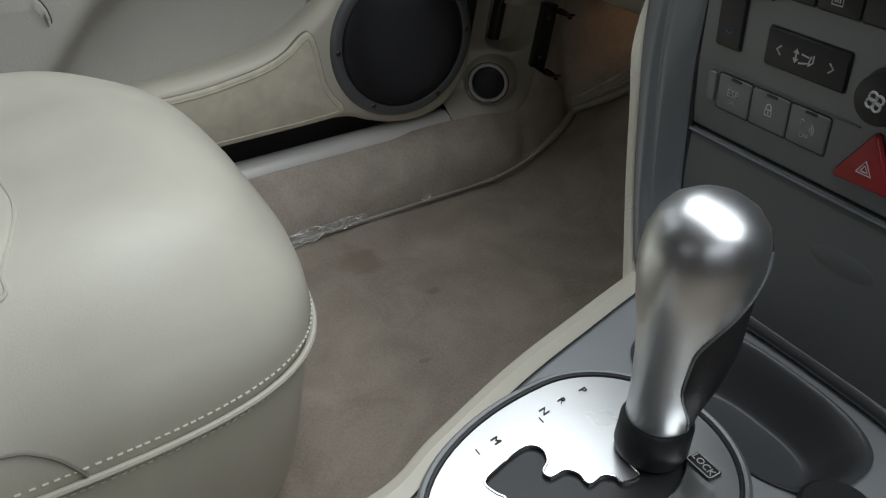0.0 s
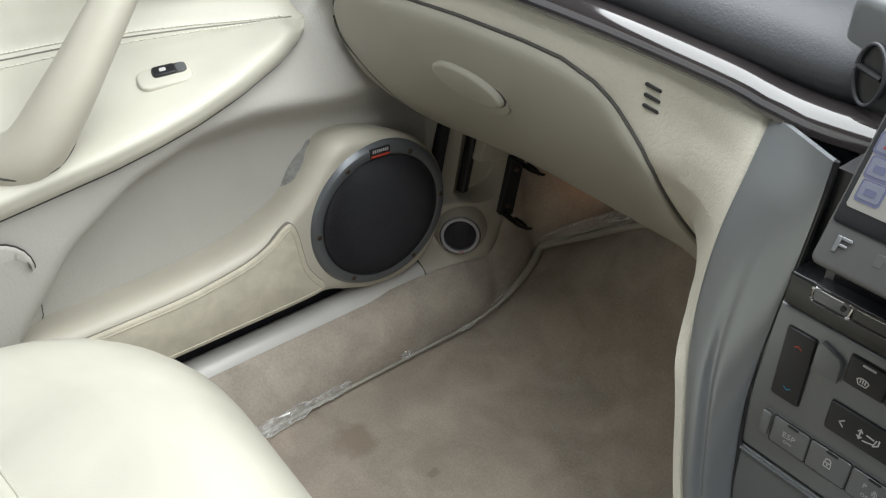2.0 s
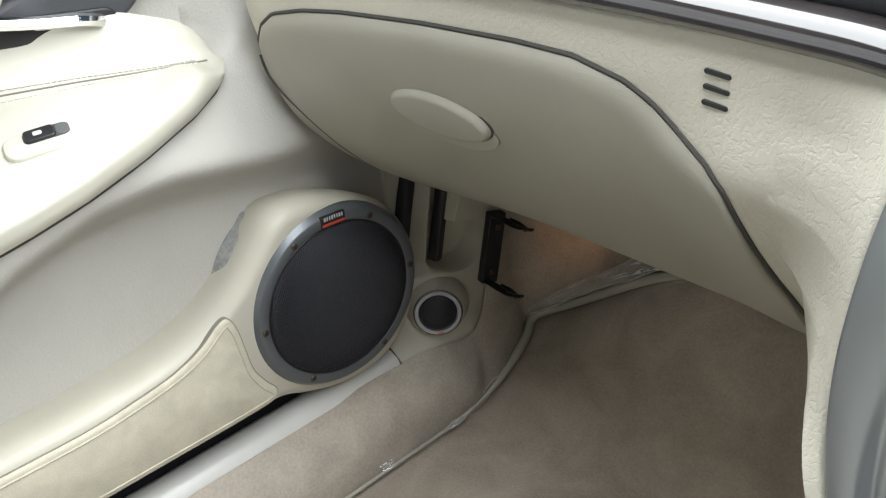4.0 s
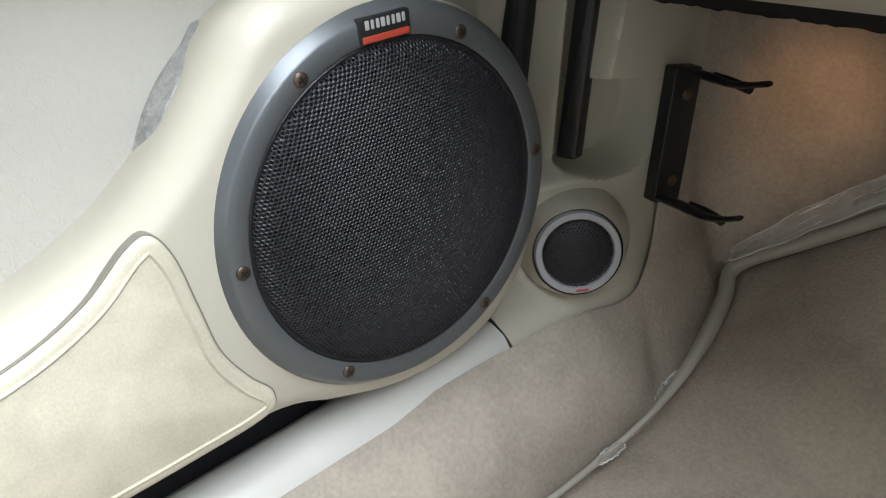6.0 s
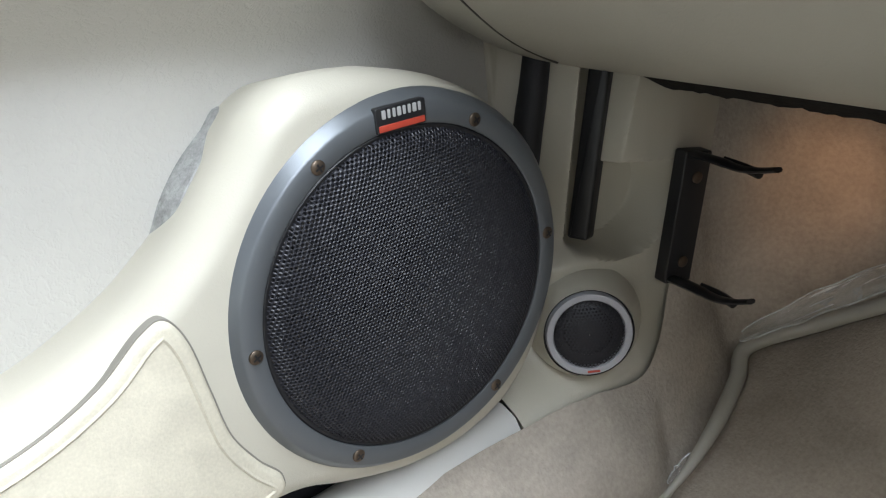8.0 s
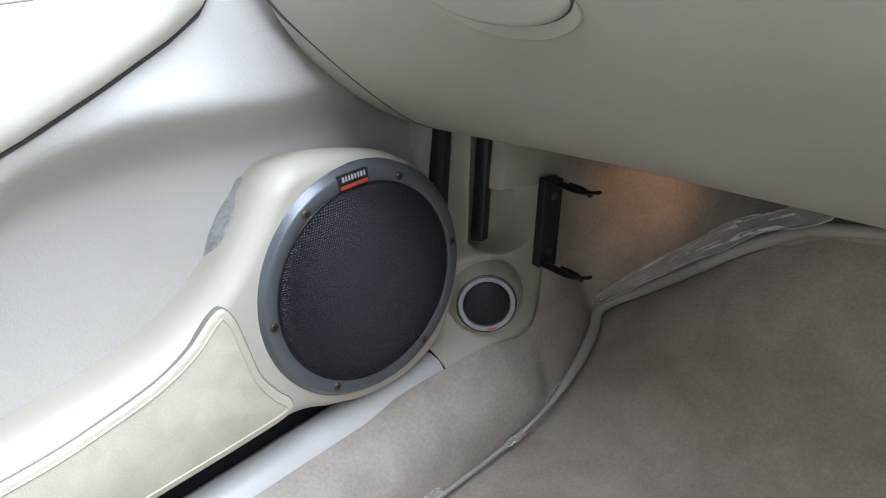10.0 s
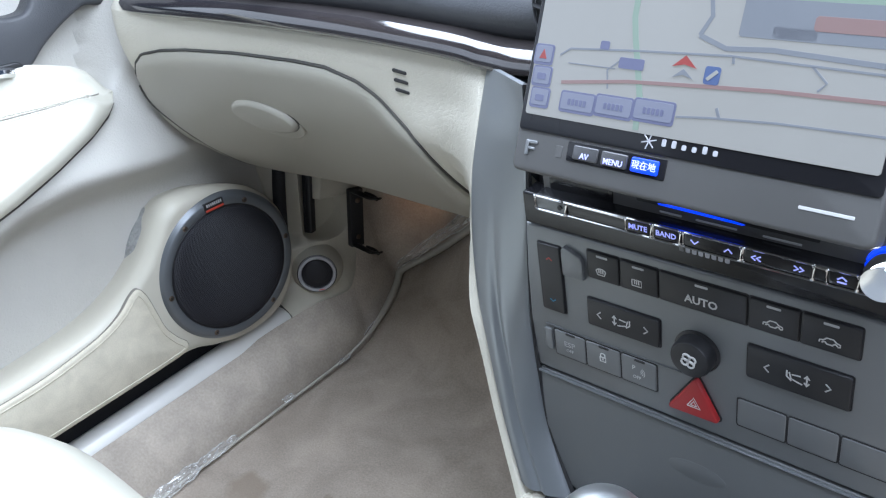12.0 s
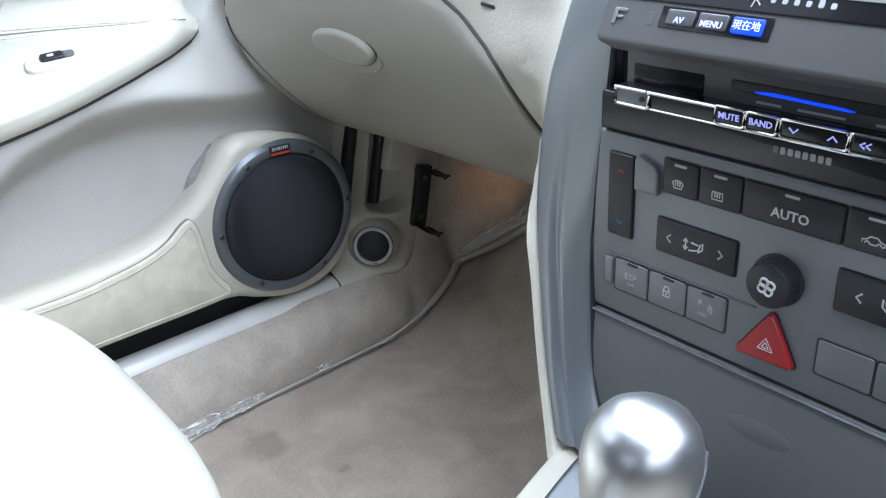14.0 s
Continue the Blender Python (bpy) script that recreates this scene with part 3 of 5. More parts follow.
for k, deg in enumerate((59, 118.5, 178, 237, 299, 0)):
    w = radians(deg)
    c = on_woofer(0.0785 * math.cos(w), 0.0785 * math.sin(w), 0.0070)
    screw = part("screw", disc(c, WN, [(0.0031, -0.001), (0.0031, 0.0005), (0.0024, 0.0011), (0.0005, 0.0012)], 16), M_SCREW, woofer, "brassy cross-head screw")
    bm = bmesh.new()
    for e in (0.4, 1.97):
        d1 = (math.cos(e) * WU + math.sin(e) * WV) * 0.0019
        d2 = (math.cos(e + 1.571) * WU + math.sin(e + 1.571) * WV) * 0.0004
        o = c + WN * 0.00155
        bm.faces.new([bm.verts.new(o + d1 + d2), bm.verts.new(o - d1 + d2), bm.verts.new(o - d1 - d2), bm.verts.new(o + d1 - d2)])
    part("screw_cross", bm, M_BLACK, screw)
bw = radians(88)
bo, bu, bv = on_woofer(0.0800 * math.cos(bw), 0.0800 * math.sin(bw), 0.0082), None, None
bv = (math.cos(bw) * WU + math.sin(bw) * WV)
bu = bv.cross(WN)
badge = part("badge", plate(rrect(0, -0.001, 0.0245, 0.0105, 0.0008, 2), lambda u, v, h: bo + u * bu + v * bv + h * WN, 0.003, 0.0005), M_BLACK, woofer, "small black maker's badge")
part("badge_stripe", plate(rrect(0.0, -0.0042, 0.0225, 0.0026, 0.0003, 1), lambda u, v, h: bo + u * bu + v * bv + (h + 0.0004) * WN, 0.001, 0.0001), M_RED, badge, "red stripe")
bm = bmesh.new()
for k in range(8):
    plate(rrect(-0.0085 + 0.0025 * k, 0.0014, 0.0013 if k % 3 else 0.0018, 0.0036, 0.0004, 2), lambda u, v, h: bo + u * bu + v * bv + (h + 0.0004) * WN, 0.001, 0.0001, bm=bm)
part("badge_marks", bm, M_GREYPRINT, badge)

# ---- kick panel ahead of the door ----
kick = thing("kick_panel", (-0.63, 0.40, 0.08), "cream moulded kick panel in the footwell corner", "trim panel")


def kick_x(y, z):
    lo = interp(y, (0.322, 0.36, 0.39, 0.42, 0.46), (-0.614, -0.609, -0.605, -0.603, -0.607))
    front = interp(y, (0.33, 0.36, 0.38, 0.40, 0.42, 0.432, 0.445, 0.458, 0.47, 0.50), (-0.650, -0.641, -0.629, -0.619, -0.613, -0.6107, -0.6092, -0.6083, -0.608, -0.6085))
    x = lo + (front - lo) * smooth01((z - 0.076) / 0.030)
    # the cream block ends in a slanting lower edge; a scooped bowl lies under it
    below = smooth01((0.2065 - 0.22 * (y - 0.411) - z) / 0.004)
    r = math.hypot((y - 0.420) / 0.041, (z - 0.183) / 0.036)
    x -= 0.030 * smooth01((1 - r) / 0.20) * below
    # ridged post beside the door seal and the channel for the lever
    yp = y - 0.2 * (z - 0.16)
    post = interp(yp, (0.36, 0.381, 0.3895, 0.3915, 0.395, 0.402, 0.43), (-0.668, -0.656, -0.640, -0.637, -0.6395, -0.650, -0.655))
    edge = 0.4115 + 0.28 * (z - 0.206) if z > 0.2 else 0.398 + 0.27 * (z - 0.16)
    up = smooth01((z - 0.150) / 0.014) * (1 - smooth01((y - edge) / (0.004 if z > 0.2 else 0.012)))
    x = x + (post - x) * up
    return x - 0.035 * smooth01((0.376 - y) / 0.012) * smooth01((z - 0.150) / 0.02)


part("body", sheet(220, 150, lambda u, v: (kick_x(0.3305 + 0.1645 * u, 0.064 + 0.216 * v), 0.3305 + 0.1645 * u, 0.064 + 0.216 * v), 0.01, (-1, 0.3, 0)), M_SMOOTH, kick)
LU, LV = Vector((0.94, 0.34, -0.05)).normalized(), Vector((0.0, 0.235, 0.97)).normalized()
LN = LU.cross(LV).normalized()
LN = LN if LN.y < 0 else -LN
part("lever", plate(rrect(0.001, 0.022, 0.0122, 0.122, 0.002), lambda u, v, h: Vector((-0.6320, 0.4050, 0.200)) + u * LU + v * LV + h * LN, 0.010, 0.0022), M_BLACK, kick, "black plastic lever")
tagged(part("door_seal", tube(spline([(-0.659, 0.406, 0.285), (-0.658, 0.397, 0.25), (-0.657, 0.388, 0.22), (-0.657, 0.374, 0.16), (-0.658, 0.363, 0.11)], 24), 0.0085, 10), M_RUBBER), "black rubber door seal", "door seal", kind="structure")

# ---- tweeter ----
TC, TN = Vector((-0.6075, 0.3785, 0.1185)), Vector((0.78, -0.60, 0.16)).normalized()
tweeter = thing("tweeter", tuple(TC), "small round black tweeter in a light grey ring", "loudspeaker")
part("housing", disc(TC, TN, [(0.034, -0.022), (0.030, -0.010), (0.0266, -0.003), (0.0252, 0.0)], 48, cap=False), M_SMOOTH, tweeter, "cream moulded collar")
part("gap_ring", disc(TC, TN, [(0.0252, 0.0), (0.0246, -0.002), (0.0238, -0.002)], 48, cap=False), M_BLACK, tweeter)
part("ring", disc(TC, TN, [(0.0240, -0.003), (0.0240, 0.0012), (0.0234, 0.0022), (0.0203, 0.0022), (0.0197, 0.0014), (0.0197, -0.004)], 56, cap=False), M_RINGLIGHT, tweeter, "light grey trim ring")
TU = Vector((0, 0, 1)).cross(TN).normalized()
TV = TN.cross(TU)
bm = bmesh.new()
tp = 0.0020
for j in range(-14, 15):
    for i in range(-12, 13):
        a, b = (i + 0.5 * (j % 2)) * tp, j * tp * 0.866
        if math.hypot(a, b) > 0.0194:
            continue
        outer, inner = [], []
        for k in range(6):
            w = radians(60 * k + 30)
            for ring, rad in ((outer, tp * 0.5774), (inner, tp * 0.34)):
                p, q = a + rad * math.cos(w), b + rad * math.sin(w)
                r = math.hypot(p, q) / 0.0198
                ring.append(bm.verts.new(TC + p * TU + q * TV + (0.0005 + 0.0055 * math.sqrt(max(0, 1 - r * r))) * TN))
        for k in range(6):
            bm.faces.new((outer[k], outer[k - 1], inner[k - 1], inner[k]))
part("grille", bm, M_GRILLE, tweeter, "black perforated mesh dome", smooth=False, kind="stuff")
part("dome", disc(TC, TN, [(0.0197, -0.003), (0.014, -0.003), (0.0125, -0.001), (0.009, 0.001), (0.004, 0.002), (0.0005, 0.0022)], 40, cap=False), M_CONE, tweeter)
part("mark", plate(rrect(0.001, -0.0218, 0.007, 0.0012, 0.0003, 1), lambda u, v, h: TC + u * TU + v * TV + (h + 0.0026) * TN, 0.001, 0.0001), M_RED, tweeter, "tiny red mark")

# ---- metal bracket screwed to the footwell wall ----
bracket = thing("mounting_bracket", (-0.605, 0.46, 0.125), "black steel bracket screwed to the footwell carpet", "bracket")
BO = Vector((-0.5975, 0.4525, 0.164))
BU, BV = Vector((0.22, 0.975, -0.05)).normalized(), Vector((0.03, 0.20, 0.98)).normalized()
BU = (BU - BV * BU.dot(BV)).normalized()
BN = BU.cross(BV).normalized()
if BN.x < 0:
    BN = -BN


def on_bracket(u, v, h):
    return BO + u * BU + v * BV + h * BN


part("plate", plate(rrect(0, 0, 0.019, 0.078, 0.0015, 2), on_bracket, 0.009, 0.0008), M_BLACK, bracket, "folded black steel channel")
for v0, tip in ((0.0375, 0.004), (-0.0360, 0.006)):
    arm = spline([(-0.004, v0, 0.0), (-0.002, v0, 0.016), (0.001, v0 - 0.001, 0.030), (0.002, v0 + tip * 0.3, 0.042), (0.003, v0 + tip, 0.052)], 22)
    part("arm", tube([on_bracket(*p) for p in arm], [0.0052] * 8 + [0.0045] * 7 + [0.0038] * 7, 8, 0.42, up=tuple(BV)), M_BLACK, bracket, "bent flat arm with open jaws")
    part("jaw", tube([on_bracket(*p) for p in spline([(0.004, v0 - 0.0005, 0.014), (0.009, v0 - 0.002, 0.024), (0.009, v0 - 0.003, 0.036)], 10)], 0.0026, 8), M_BLACK, bracket)
for v0 in (0.024, -0.026):
    part("screw", disc(on_bracket(0.001, v0, 0.0), BN, [(0.0034, -0.001), (0.0034, 0.0008), (0.002, 0.0016)], 14), M_SCREW, bracket, "brassy cross-head screw")
# ---- dashboard ----
dash = thing("dashboard", (-0.4, 0.4, 0.26), "cream grained dashboard with dark upper pad and lacquered strip", "dashboard")
PA = [(0.252, 0.492), (0.249, 0.470), (0.250, 0.448), (0.256, 0.420), (0.264, 0.385), (0.288, 0.342), (0.337, 0.294), (0.388, 0.2655), (0.402, 0.2615)]
PB = [(0.252, 0.492), (0.250, 0.476), (0.252, 0.455), (0.263, 0.420), (0.284, 0.384), (0.322, 0.336), (0.362, 0.291), (0.390, 0.267), (0.402, 0.2615)]
PAs, PBs = spline([(0, y, z) for y, z in PA], 41), spline([(0, y, z) for y, z in PB], 41)


def dash_at(x, v):
    """Front of the lower dash: v 0 under the strip, 1 at the lower lip."""
    k = v * 40
    i = min(int(k), 39)
    a, b = PAs[i].lerp(PAs[i + 1], k - i), PBs[i].lerp(PBs[i + 1], k - i)
    p = a.lerp(b, smooth01((x + 0.62) / 0.17))
    end = smooth01((-0.635 - x) / 0.055)
    return Vector((x, p.y + 0.05 * end * end - 0.014 * smooth01((x + 0.300) / 0.070) * smooth01((0.470 - p.z) / 0.05) * smooth01((p.z - 0.262) / 0.05), p.z))


def dash_front(u, v):
    return dash_at(-0.69 + 0.52 * u, v)


part("lower_panel", sheet(100, 60, dash_front, 0.02, (0, 0.5, 0.5)), M_DASH, dash, "cream grained lower panel")
part("underside", sheet(30, 8, lambda u, v: (-0.69 + 0.52 * u, 0.402 + 0.30 * v, 0.2625 + 0.05 * v), 0.01, (0, 0, 1)), M_GREYDARK, dash, "dark underside")


def felt_flap(u, v):
    """Ragged dark felt that sags behind the lower lip."""
    x = -0.675 + 0.48 * u
    rag = 0.0006 * math.sin(x * 310.0) * math.sin(x * 87.0 + 1.0) + 0.0003 * math.sin(x * 730.0)
    return (x, 0.408 + 0.037 * v, 0.2665 - 0.0265 * v ** 0.8 + rag * v)


part("felt_flap", sheet(120, 5, felt_flap, 0.004, (0, 0.3, 1)), M_FELTDARK, dash, "ragged black felt behind the lower lip")

# cheek that sweeps from the glovebox out to the console's edge and on down
EDGE = [(-0.159, 0.243, 0.492), (-0.158, 0.228, 0.464), (-0.160, 0.216, 0.428), (-0.160, 0.208, 0.388), (-0.154, 0.199, 0.351), (-0.142, 0.189, 0.316), (-0.127, 0.178, 0.270), (-0.104, 0.162, 0.222), (-0.095, 0.155, 0.20), (-0.09, 0.15, 0.12)]
edge_pts = spline(EDGE, 61)


def dash_y(z):
    best = min(PBs, key=lambda p: abs(p.z - z))
    return best.y if z > 0.26 else 0.402


def cheek(u, v):
    e = edge_pts[round(v * 60)]
    deep = Vector((e.x - 0.055 + 0.025 * smooth01((0.40 - e.z) / 0.1), dash_y(e.z) - 0.014 * smooth01((0.470 - e.z) / 0.05) * smooth01((e.z - 0.262) / 0.05), e.z))
    if e.z < 0.26:
        deep = Vector((e.x - 0.030, 0.402, e.z))
    # small rounded lip at the edge, then a broad hollow sweep
    lip = 0.0045 * max(0.0, 1 - u / 0.12) ** 2
    low = smooth01((0.43 - e.z) / 0.10)
    f = (1 - low) * (1 - (1 - u) ** 1.8) + low * max(0.0, (u - 0.28) / 0.72) ** 1.15
    return Vector((e.x + (deep.x - e.x) * u, e.y + lip + (deep.y - e.y) * f, e.z))


part("cheek", sheet(40, 60, cheek, 0.004, (0.3, 1, 0)), M_DASH, dash, "cream grained flank beside the console")

# glovebox lid
LX = (-0.655, -0.645, -0.632, -0.610, -0.570, -0.525, -0.444, -0.367, -0.328, -0.297, -0.280, -0.264, -0.248, -0.239, -0.234, -0.230, -0.226, -0.222, -0.218, -0.215)
LZ = (0.405, 0.424, 0.437, 0.449, 0.457, 0.462, 0.467, 0.469, 0.468, 0.461, 0.452, 0.441, 0.431, 0.420, 0.403, 0.383, 0.361, 0.342, 0.312, 0.285)


def v_at(x, z):
    lo, hi = 0.0, 1.0
    for _ in range(24):
        m = (lo + hi) / 2
        if dash_at(x, m).z > z:
            lo = m
        else:
            hi = m
    return (lo + hi) / 2


COLS = [-0.652 + 0.436 * (1 - (1 - k / 120) ** 1.9) for k in range(121)]
TOPV = [v_at(x, interp(x, LX, LZ)) for x in COLS]


def lid_at(u, v, lift=0.0045):
    k = u * 120
    i = min(int(k), 119)
    x, top = COLS[i] + (COLS[i + 1] - COLS[i]) * (k - i), TOPV[i] + (TOPV[i + 1] - TOPV[i]) * (k - i)
    p = dash_at(x, top + (0.985 - top) * v)
    n = Vector((0, -0.85, -0.5 * v - 0.1)).normalized()
    edge = min(1.0, v * 14, u * 22 + 0.15, (1 - u) * 30 + 0.1)
    return p + n * (lift * (0.35 + 0.65 * math.sqrt(max(0.0, edge))) * (1 - 0.8 * smooth01((v - 0.7) / 0.3)))


lid = part("glovebox_lid", sheet(120, 40, lambda u, v: lid_at(u, v), 0.005, (0, 1, 0.3)), M_LID, dash, "smooth cream glovebox lid, its shade put into the colour")
rim = [lid_at(k / 120, 0, 0.0) for k in range(121)]
gap = []
for k, p in enumerate(rim):
    t = rim[min(k + 1, 120)] - rim[max(k - 1, 0)]
    gap.append(p + Vector((-t.z, 0, t.x)).normalized() * 0.0014 + Vector((0, -0.0006, 0)))
part("lid_gap", tube(gap, 0.0014, 6), M_LINE, dash)

side = spline([(x, 0, z) for x, z in ((-0.650, 0.412), (-0.648, 0.400), (-0.638, 0.384), (-0.624, 0.367), (-0.614, 0.350), (-0.611, 0.330), (-0.612, 0.308), (-0.615, 0.287), (-0.619, 0.270))], 50)
part("lid_gap", tube([dash_at(p.x, v_at(p.x, p.z)) + Vector((0, -0.85, -0.35)) * 0.0042 for p in side], 0.0011, 6), M_LINE, dash)

# latch: an oval handle in a shallow dish
LC = Vector((-0.452, 0.0, 0.4055))
vv = v_at(LC.x, LC.z)
lc = dash_at(LC.x, vv)
ln = Vector((0, -0.93, -0.36)).normalized()
lt = Vector((1.0, 0.0, 0.0)).normalized()
lw = ln.cross(lt)
lw = lw if lw.z > 0 else -lw
dish = [(0.047 * math.cos(a) + 0.003, 0.0205 * math.sin(a) - 0.0060) for a in [2 * math.pi * k / 44 for k in range(44)]]
oval = [(0.0465 * math.cos(a) + 0.001, 0.0180 * math.sin(a) + 0.001) for a in [2 * math.pi * k / 44 for k in range(44)]]
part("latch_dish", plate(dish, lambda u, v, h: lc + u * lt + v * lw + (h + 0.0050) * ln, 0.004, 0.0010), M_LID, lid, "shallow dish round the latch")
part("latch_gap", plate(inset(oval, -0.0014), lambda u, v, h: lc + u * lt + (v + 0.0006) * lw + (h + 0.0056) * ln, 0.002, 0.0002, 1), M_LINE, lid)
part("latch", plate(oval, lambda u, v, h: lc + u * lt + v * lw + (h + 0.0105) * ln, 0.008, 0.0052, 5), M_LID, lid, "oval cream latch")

# three slots of the cabin sensor
for k in range(3):
    z = 0.4755 - 0.0072 * k
    x = -0.2465
    v = v_at(x, z)
    c = dash_at(x, v) + Vector((0, -0.0012, 0))
    part("vent_slot", plate(rrect(0, 0, 0.0130, 0.0024, 0.0011), lambda a, b, h: c + Vector((a, -h + 0.05 * a, b - 0.12 * a)), 0.002, 0.0004), M_BLACK, dash, "narrow black slot")

# lacquered strip and the dark upper pad
STRIP = [(-0.645, 0.262, 0.493), (-0.60, 0.252, 0.495), (-0.45, 0.247, 0.500), (-0.305, 0.247, 0.500), (-0.205, 0.247, 0.496), (-0.165, 0.2415, 0.494), (-0.135, 0.2365, 0.4945), (-0.095, 0.236, 0.497)]
sp = spline(STRIP, 70)
part("lacquered_strip", loft([[(p.x, p.y + a, p.z + b) for a, b in ((0.012, -0.006), (0.001, -0.0052), (-0.0030, -0.0015), (-0.0022, 0.0042), (0.003, 0.0090), (0.012, 0.0118), (0.03, 0.010))] for p in sp]), M_WOOD, dash, "glossy dark lacquered strip")
PAD = [(-0.72, 0.29, 0.512), (-0.60, 0.275, 0.513), (-0.45, 0.268, 0.516), (-0.305, 0.268, 0.516), (-0.205, 0.266, 0.512), (-0.165, 0.262, 0.512), (-0.13, 0.258, 0.514), (-0.09, 0.262, 0.518)]
pp = spline(PAD, 60)


def pad(u, v):
    p = pp[round(u * 59)]
    prof = [(0.004, -0.012), (-0.004, 0.000), (-0.003, 0.012), (0.010, 0.024), (0.04, 0.032), (0.12, 0.036), (0.30, 0.03), (0.48, 0.01)]
    a = spline([(q[0], q[1], 0) for q in prof], 43)[round(v * 42)]
    return (p.x, p.y + a.x, p.z + a.y)


part("upper_pad", sheet(59, 42, pad), M_DASHTOP, dash, "charcoal grained upper pad")
part("upper_pad_end", block(-0.09, 0.97, 0.24, 0.78, 0.50, 0.545, 0.01), M_DASHTOP, dash)
# air outlet beside the screen
OC = Vector((-0.1165, 0.2495, 0.5275))
part("outlet_bezel", plate(rrect(-0.1185, 0.5320, 0.050, 0.056, 0.010), lambda u, v, h: (u, 0.258 - h + 0.3 * (-0.1185 - u), v), 0.03, 0.006), M_GREYDARK, dash, "dark grey air outlet surround")
ring = [(0.0085 * math.cos(a), 0.0150 * math.sin(a)) for a in [2 * math.pi * k / 40 for k in range(40)]]
part("outlet_hole", plate(ring, lambda u, v, h: OC + Vector((u, -0.37 * u - h, v)), 0.004, 0.0004, 1), M_BLACK, dash, "dark opening of the outlet")
part("outlet_ring", tube([OC + Vector((u * 1.08, -0.40 * u - 0.001, v * 1.05)) for u, v in ring + ring[:1]], 0.0010, 8), M_DASHTOP, dash, "dark rim of the outlet")
part("outlet_vane", tube([OC + Vector((-0.008, 0.0018, 0.002)), OC + Vector((0.008, -0.0045, 0.001))], 0.0016, 6), M_BLACK, dash)

# door's upper end and mirror sail, dark grey, with a bright rail
CAP = [(0.285, 0.494), (0.255, 0.489), (0.226, 0.478), (0.200, 0.464), (0.178, 0.449), (0.150, 0.446), (0.11, 0.452), (0.08, 0.470), (0.04, 0.497), (-0.9, 0.520), (-0.9, 0.560), (0.05, 0.530), (0.15, 0.508), (0.185, 0.500), (0.202, 0.506), (0.222, 0.540), (0.24, 0.60), (0.30, 0.60)]
part("door_cap", plate([(p[0], p[1]) for p in spline([(a, b, 0) for a, b in CAP], 90, True)], lambda u, v, h: (-0.708 + h - 0.10 * max(0.0, v - 0.46), u, v), 0.03, 0.005), M_DASHTOP, door, "dark grey upper door cap")
part("release_cup", plate(rrect(0.122, 0.455, 0.105, 0.020, 0.009), lambda u, v, h: (-0.7065 + h, u, v - 0.10 * (u - 0.122)), 0.004, 0.002), M_BLACK, door, "dark hollow behind the release lever")
part("release_rail", tube(spline([(-0.702, 0.06, 0.472), (-0.697, 0.11, 0.463), (-0.696, 0.140, 0.4585), (-0.699, 0.158, 0.4535)], 16), 0.0050, 8), M_CHROME, door, "chrome release lever end")

# ---- centre console ----
console = thing("centre_console", (0.0, 0.2, 0.0), "grey metallic centre console between the seats", "car console")
GAPC = [(-0.1005, 0.203, 0.502), (-0.1015, 0.202, 0.474), (-0.104, 0.201, 0.441), (-0.107, 0.200, 0.408), (-0.1095, 0.199, 0.372), (-0.1100, 0.197, 0.340), (-0.1065, 0.194, 0.305), (-0.098, 0.188, 0.265), (-0.076, 0.178, 0.2215)]
gp = spline(GAPC, 61)
ge = spline(EDGE[:7] + [(-0.108, 0.166, 0.232)], 61)


def pillar(u, v):
    a, b = ge[round(v * 60)], gp[round(v * 60)]
    p = a.lerp(b, u)
    low, top = smooth01((0.45 - p.z) / 0.12), smooth01((0.496 - p.z) / 0.035)
    lift = top * (0.0035 + 0.0035 * low) * math.sin(math.pi * u) ** 0.7 - 0.0024 * low * math.exp(-((u - 0.52) / 0.075) ** 2)
    return p + Vector((-0.3 * lift, -lift, 0))


part("pillar_trim", sheet(48, 60, pillar, 0.003, (0.1, 1, 0)), M_PILLAR, console, "curved grey metallic side trim")
part("pillar_trim", sheet(18, 60, lambda u, v: Vector((0.016 - pillar(u, v).x, pillar(u, v).y, pillar(u, v).z)), 0.008, (0.1, 1, 0)), M_PILLAR, console, "curved grey metallic side trim")
part("seam_gap", tube([p + Vector((0.0008, 0.002, 0)) for p in gp], 0.0016, 6), M_BLACK, console)
part("stack_body", block(-0.1000, 0.116, 0.2085, 0.70, 0.20, 0.497), M_BLACK, console)

# lower console: cream flanks, silver deck with the tray
LEFT = [(-0.112, 0.215), (-0.104, 0.165), (-0.088, 0.105), (-0.072, 0.051), (-0.049, -0.008), (-0.032, -0.048), (-0.03, -0.12), (-0.03, -0.5)]
left = spline([(x, y, 0) for x, y in LEFT], 240)


def flank(side):
    def fn(u, v):
        p = left[round(u * 239)]
        prof = ((0.013, 0.2195), (0.006, 0.2225), (-0.001, 0.220), (-0.006, 0.212), (-0.012, 0.19), (-0.025, 0.12), (-0.03, 0.0))
        s = v * 6
        i = min(int(s), 5)
        o, z = Vector(prof[i]).lerp(Vector(prof[i + 1]), s - i)
        x = p.x + o
        return (x if side < 0 else 0.016 - x, p.y, z)
    return fn


for side in (-1, 1):
    part("flank", sheet(239, 24, flank(side)), M_SMOOTH, console, "cream side of the tunnel console")


def tray_dip(x, y):
    """Storage tray sunk ahead of the selector, a rounded hollow."""
    r = (abs((x - 0.008) / 0.064) ** 2.8 + abs((y - 0.139) / 0.036) ** 2.8) ** (1 / 2.8)
    return smooth01((1.0 - r) / 0.42)


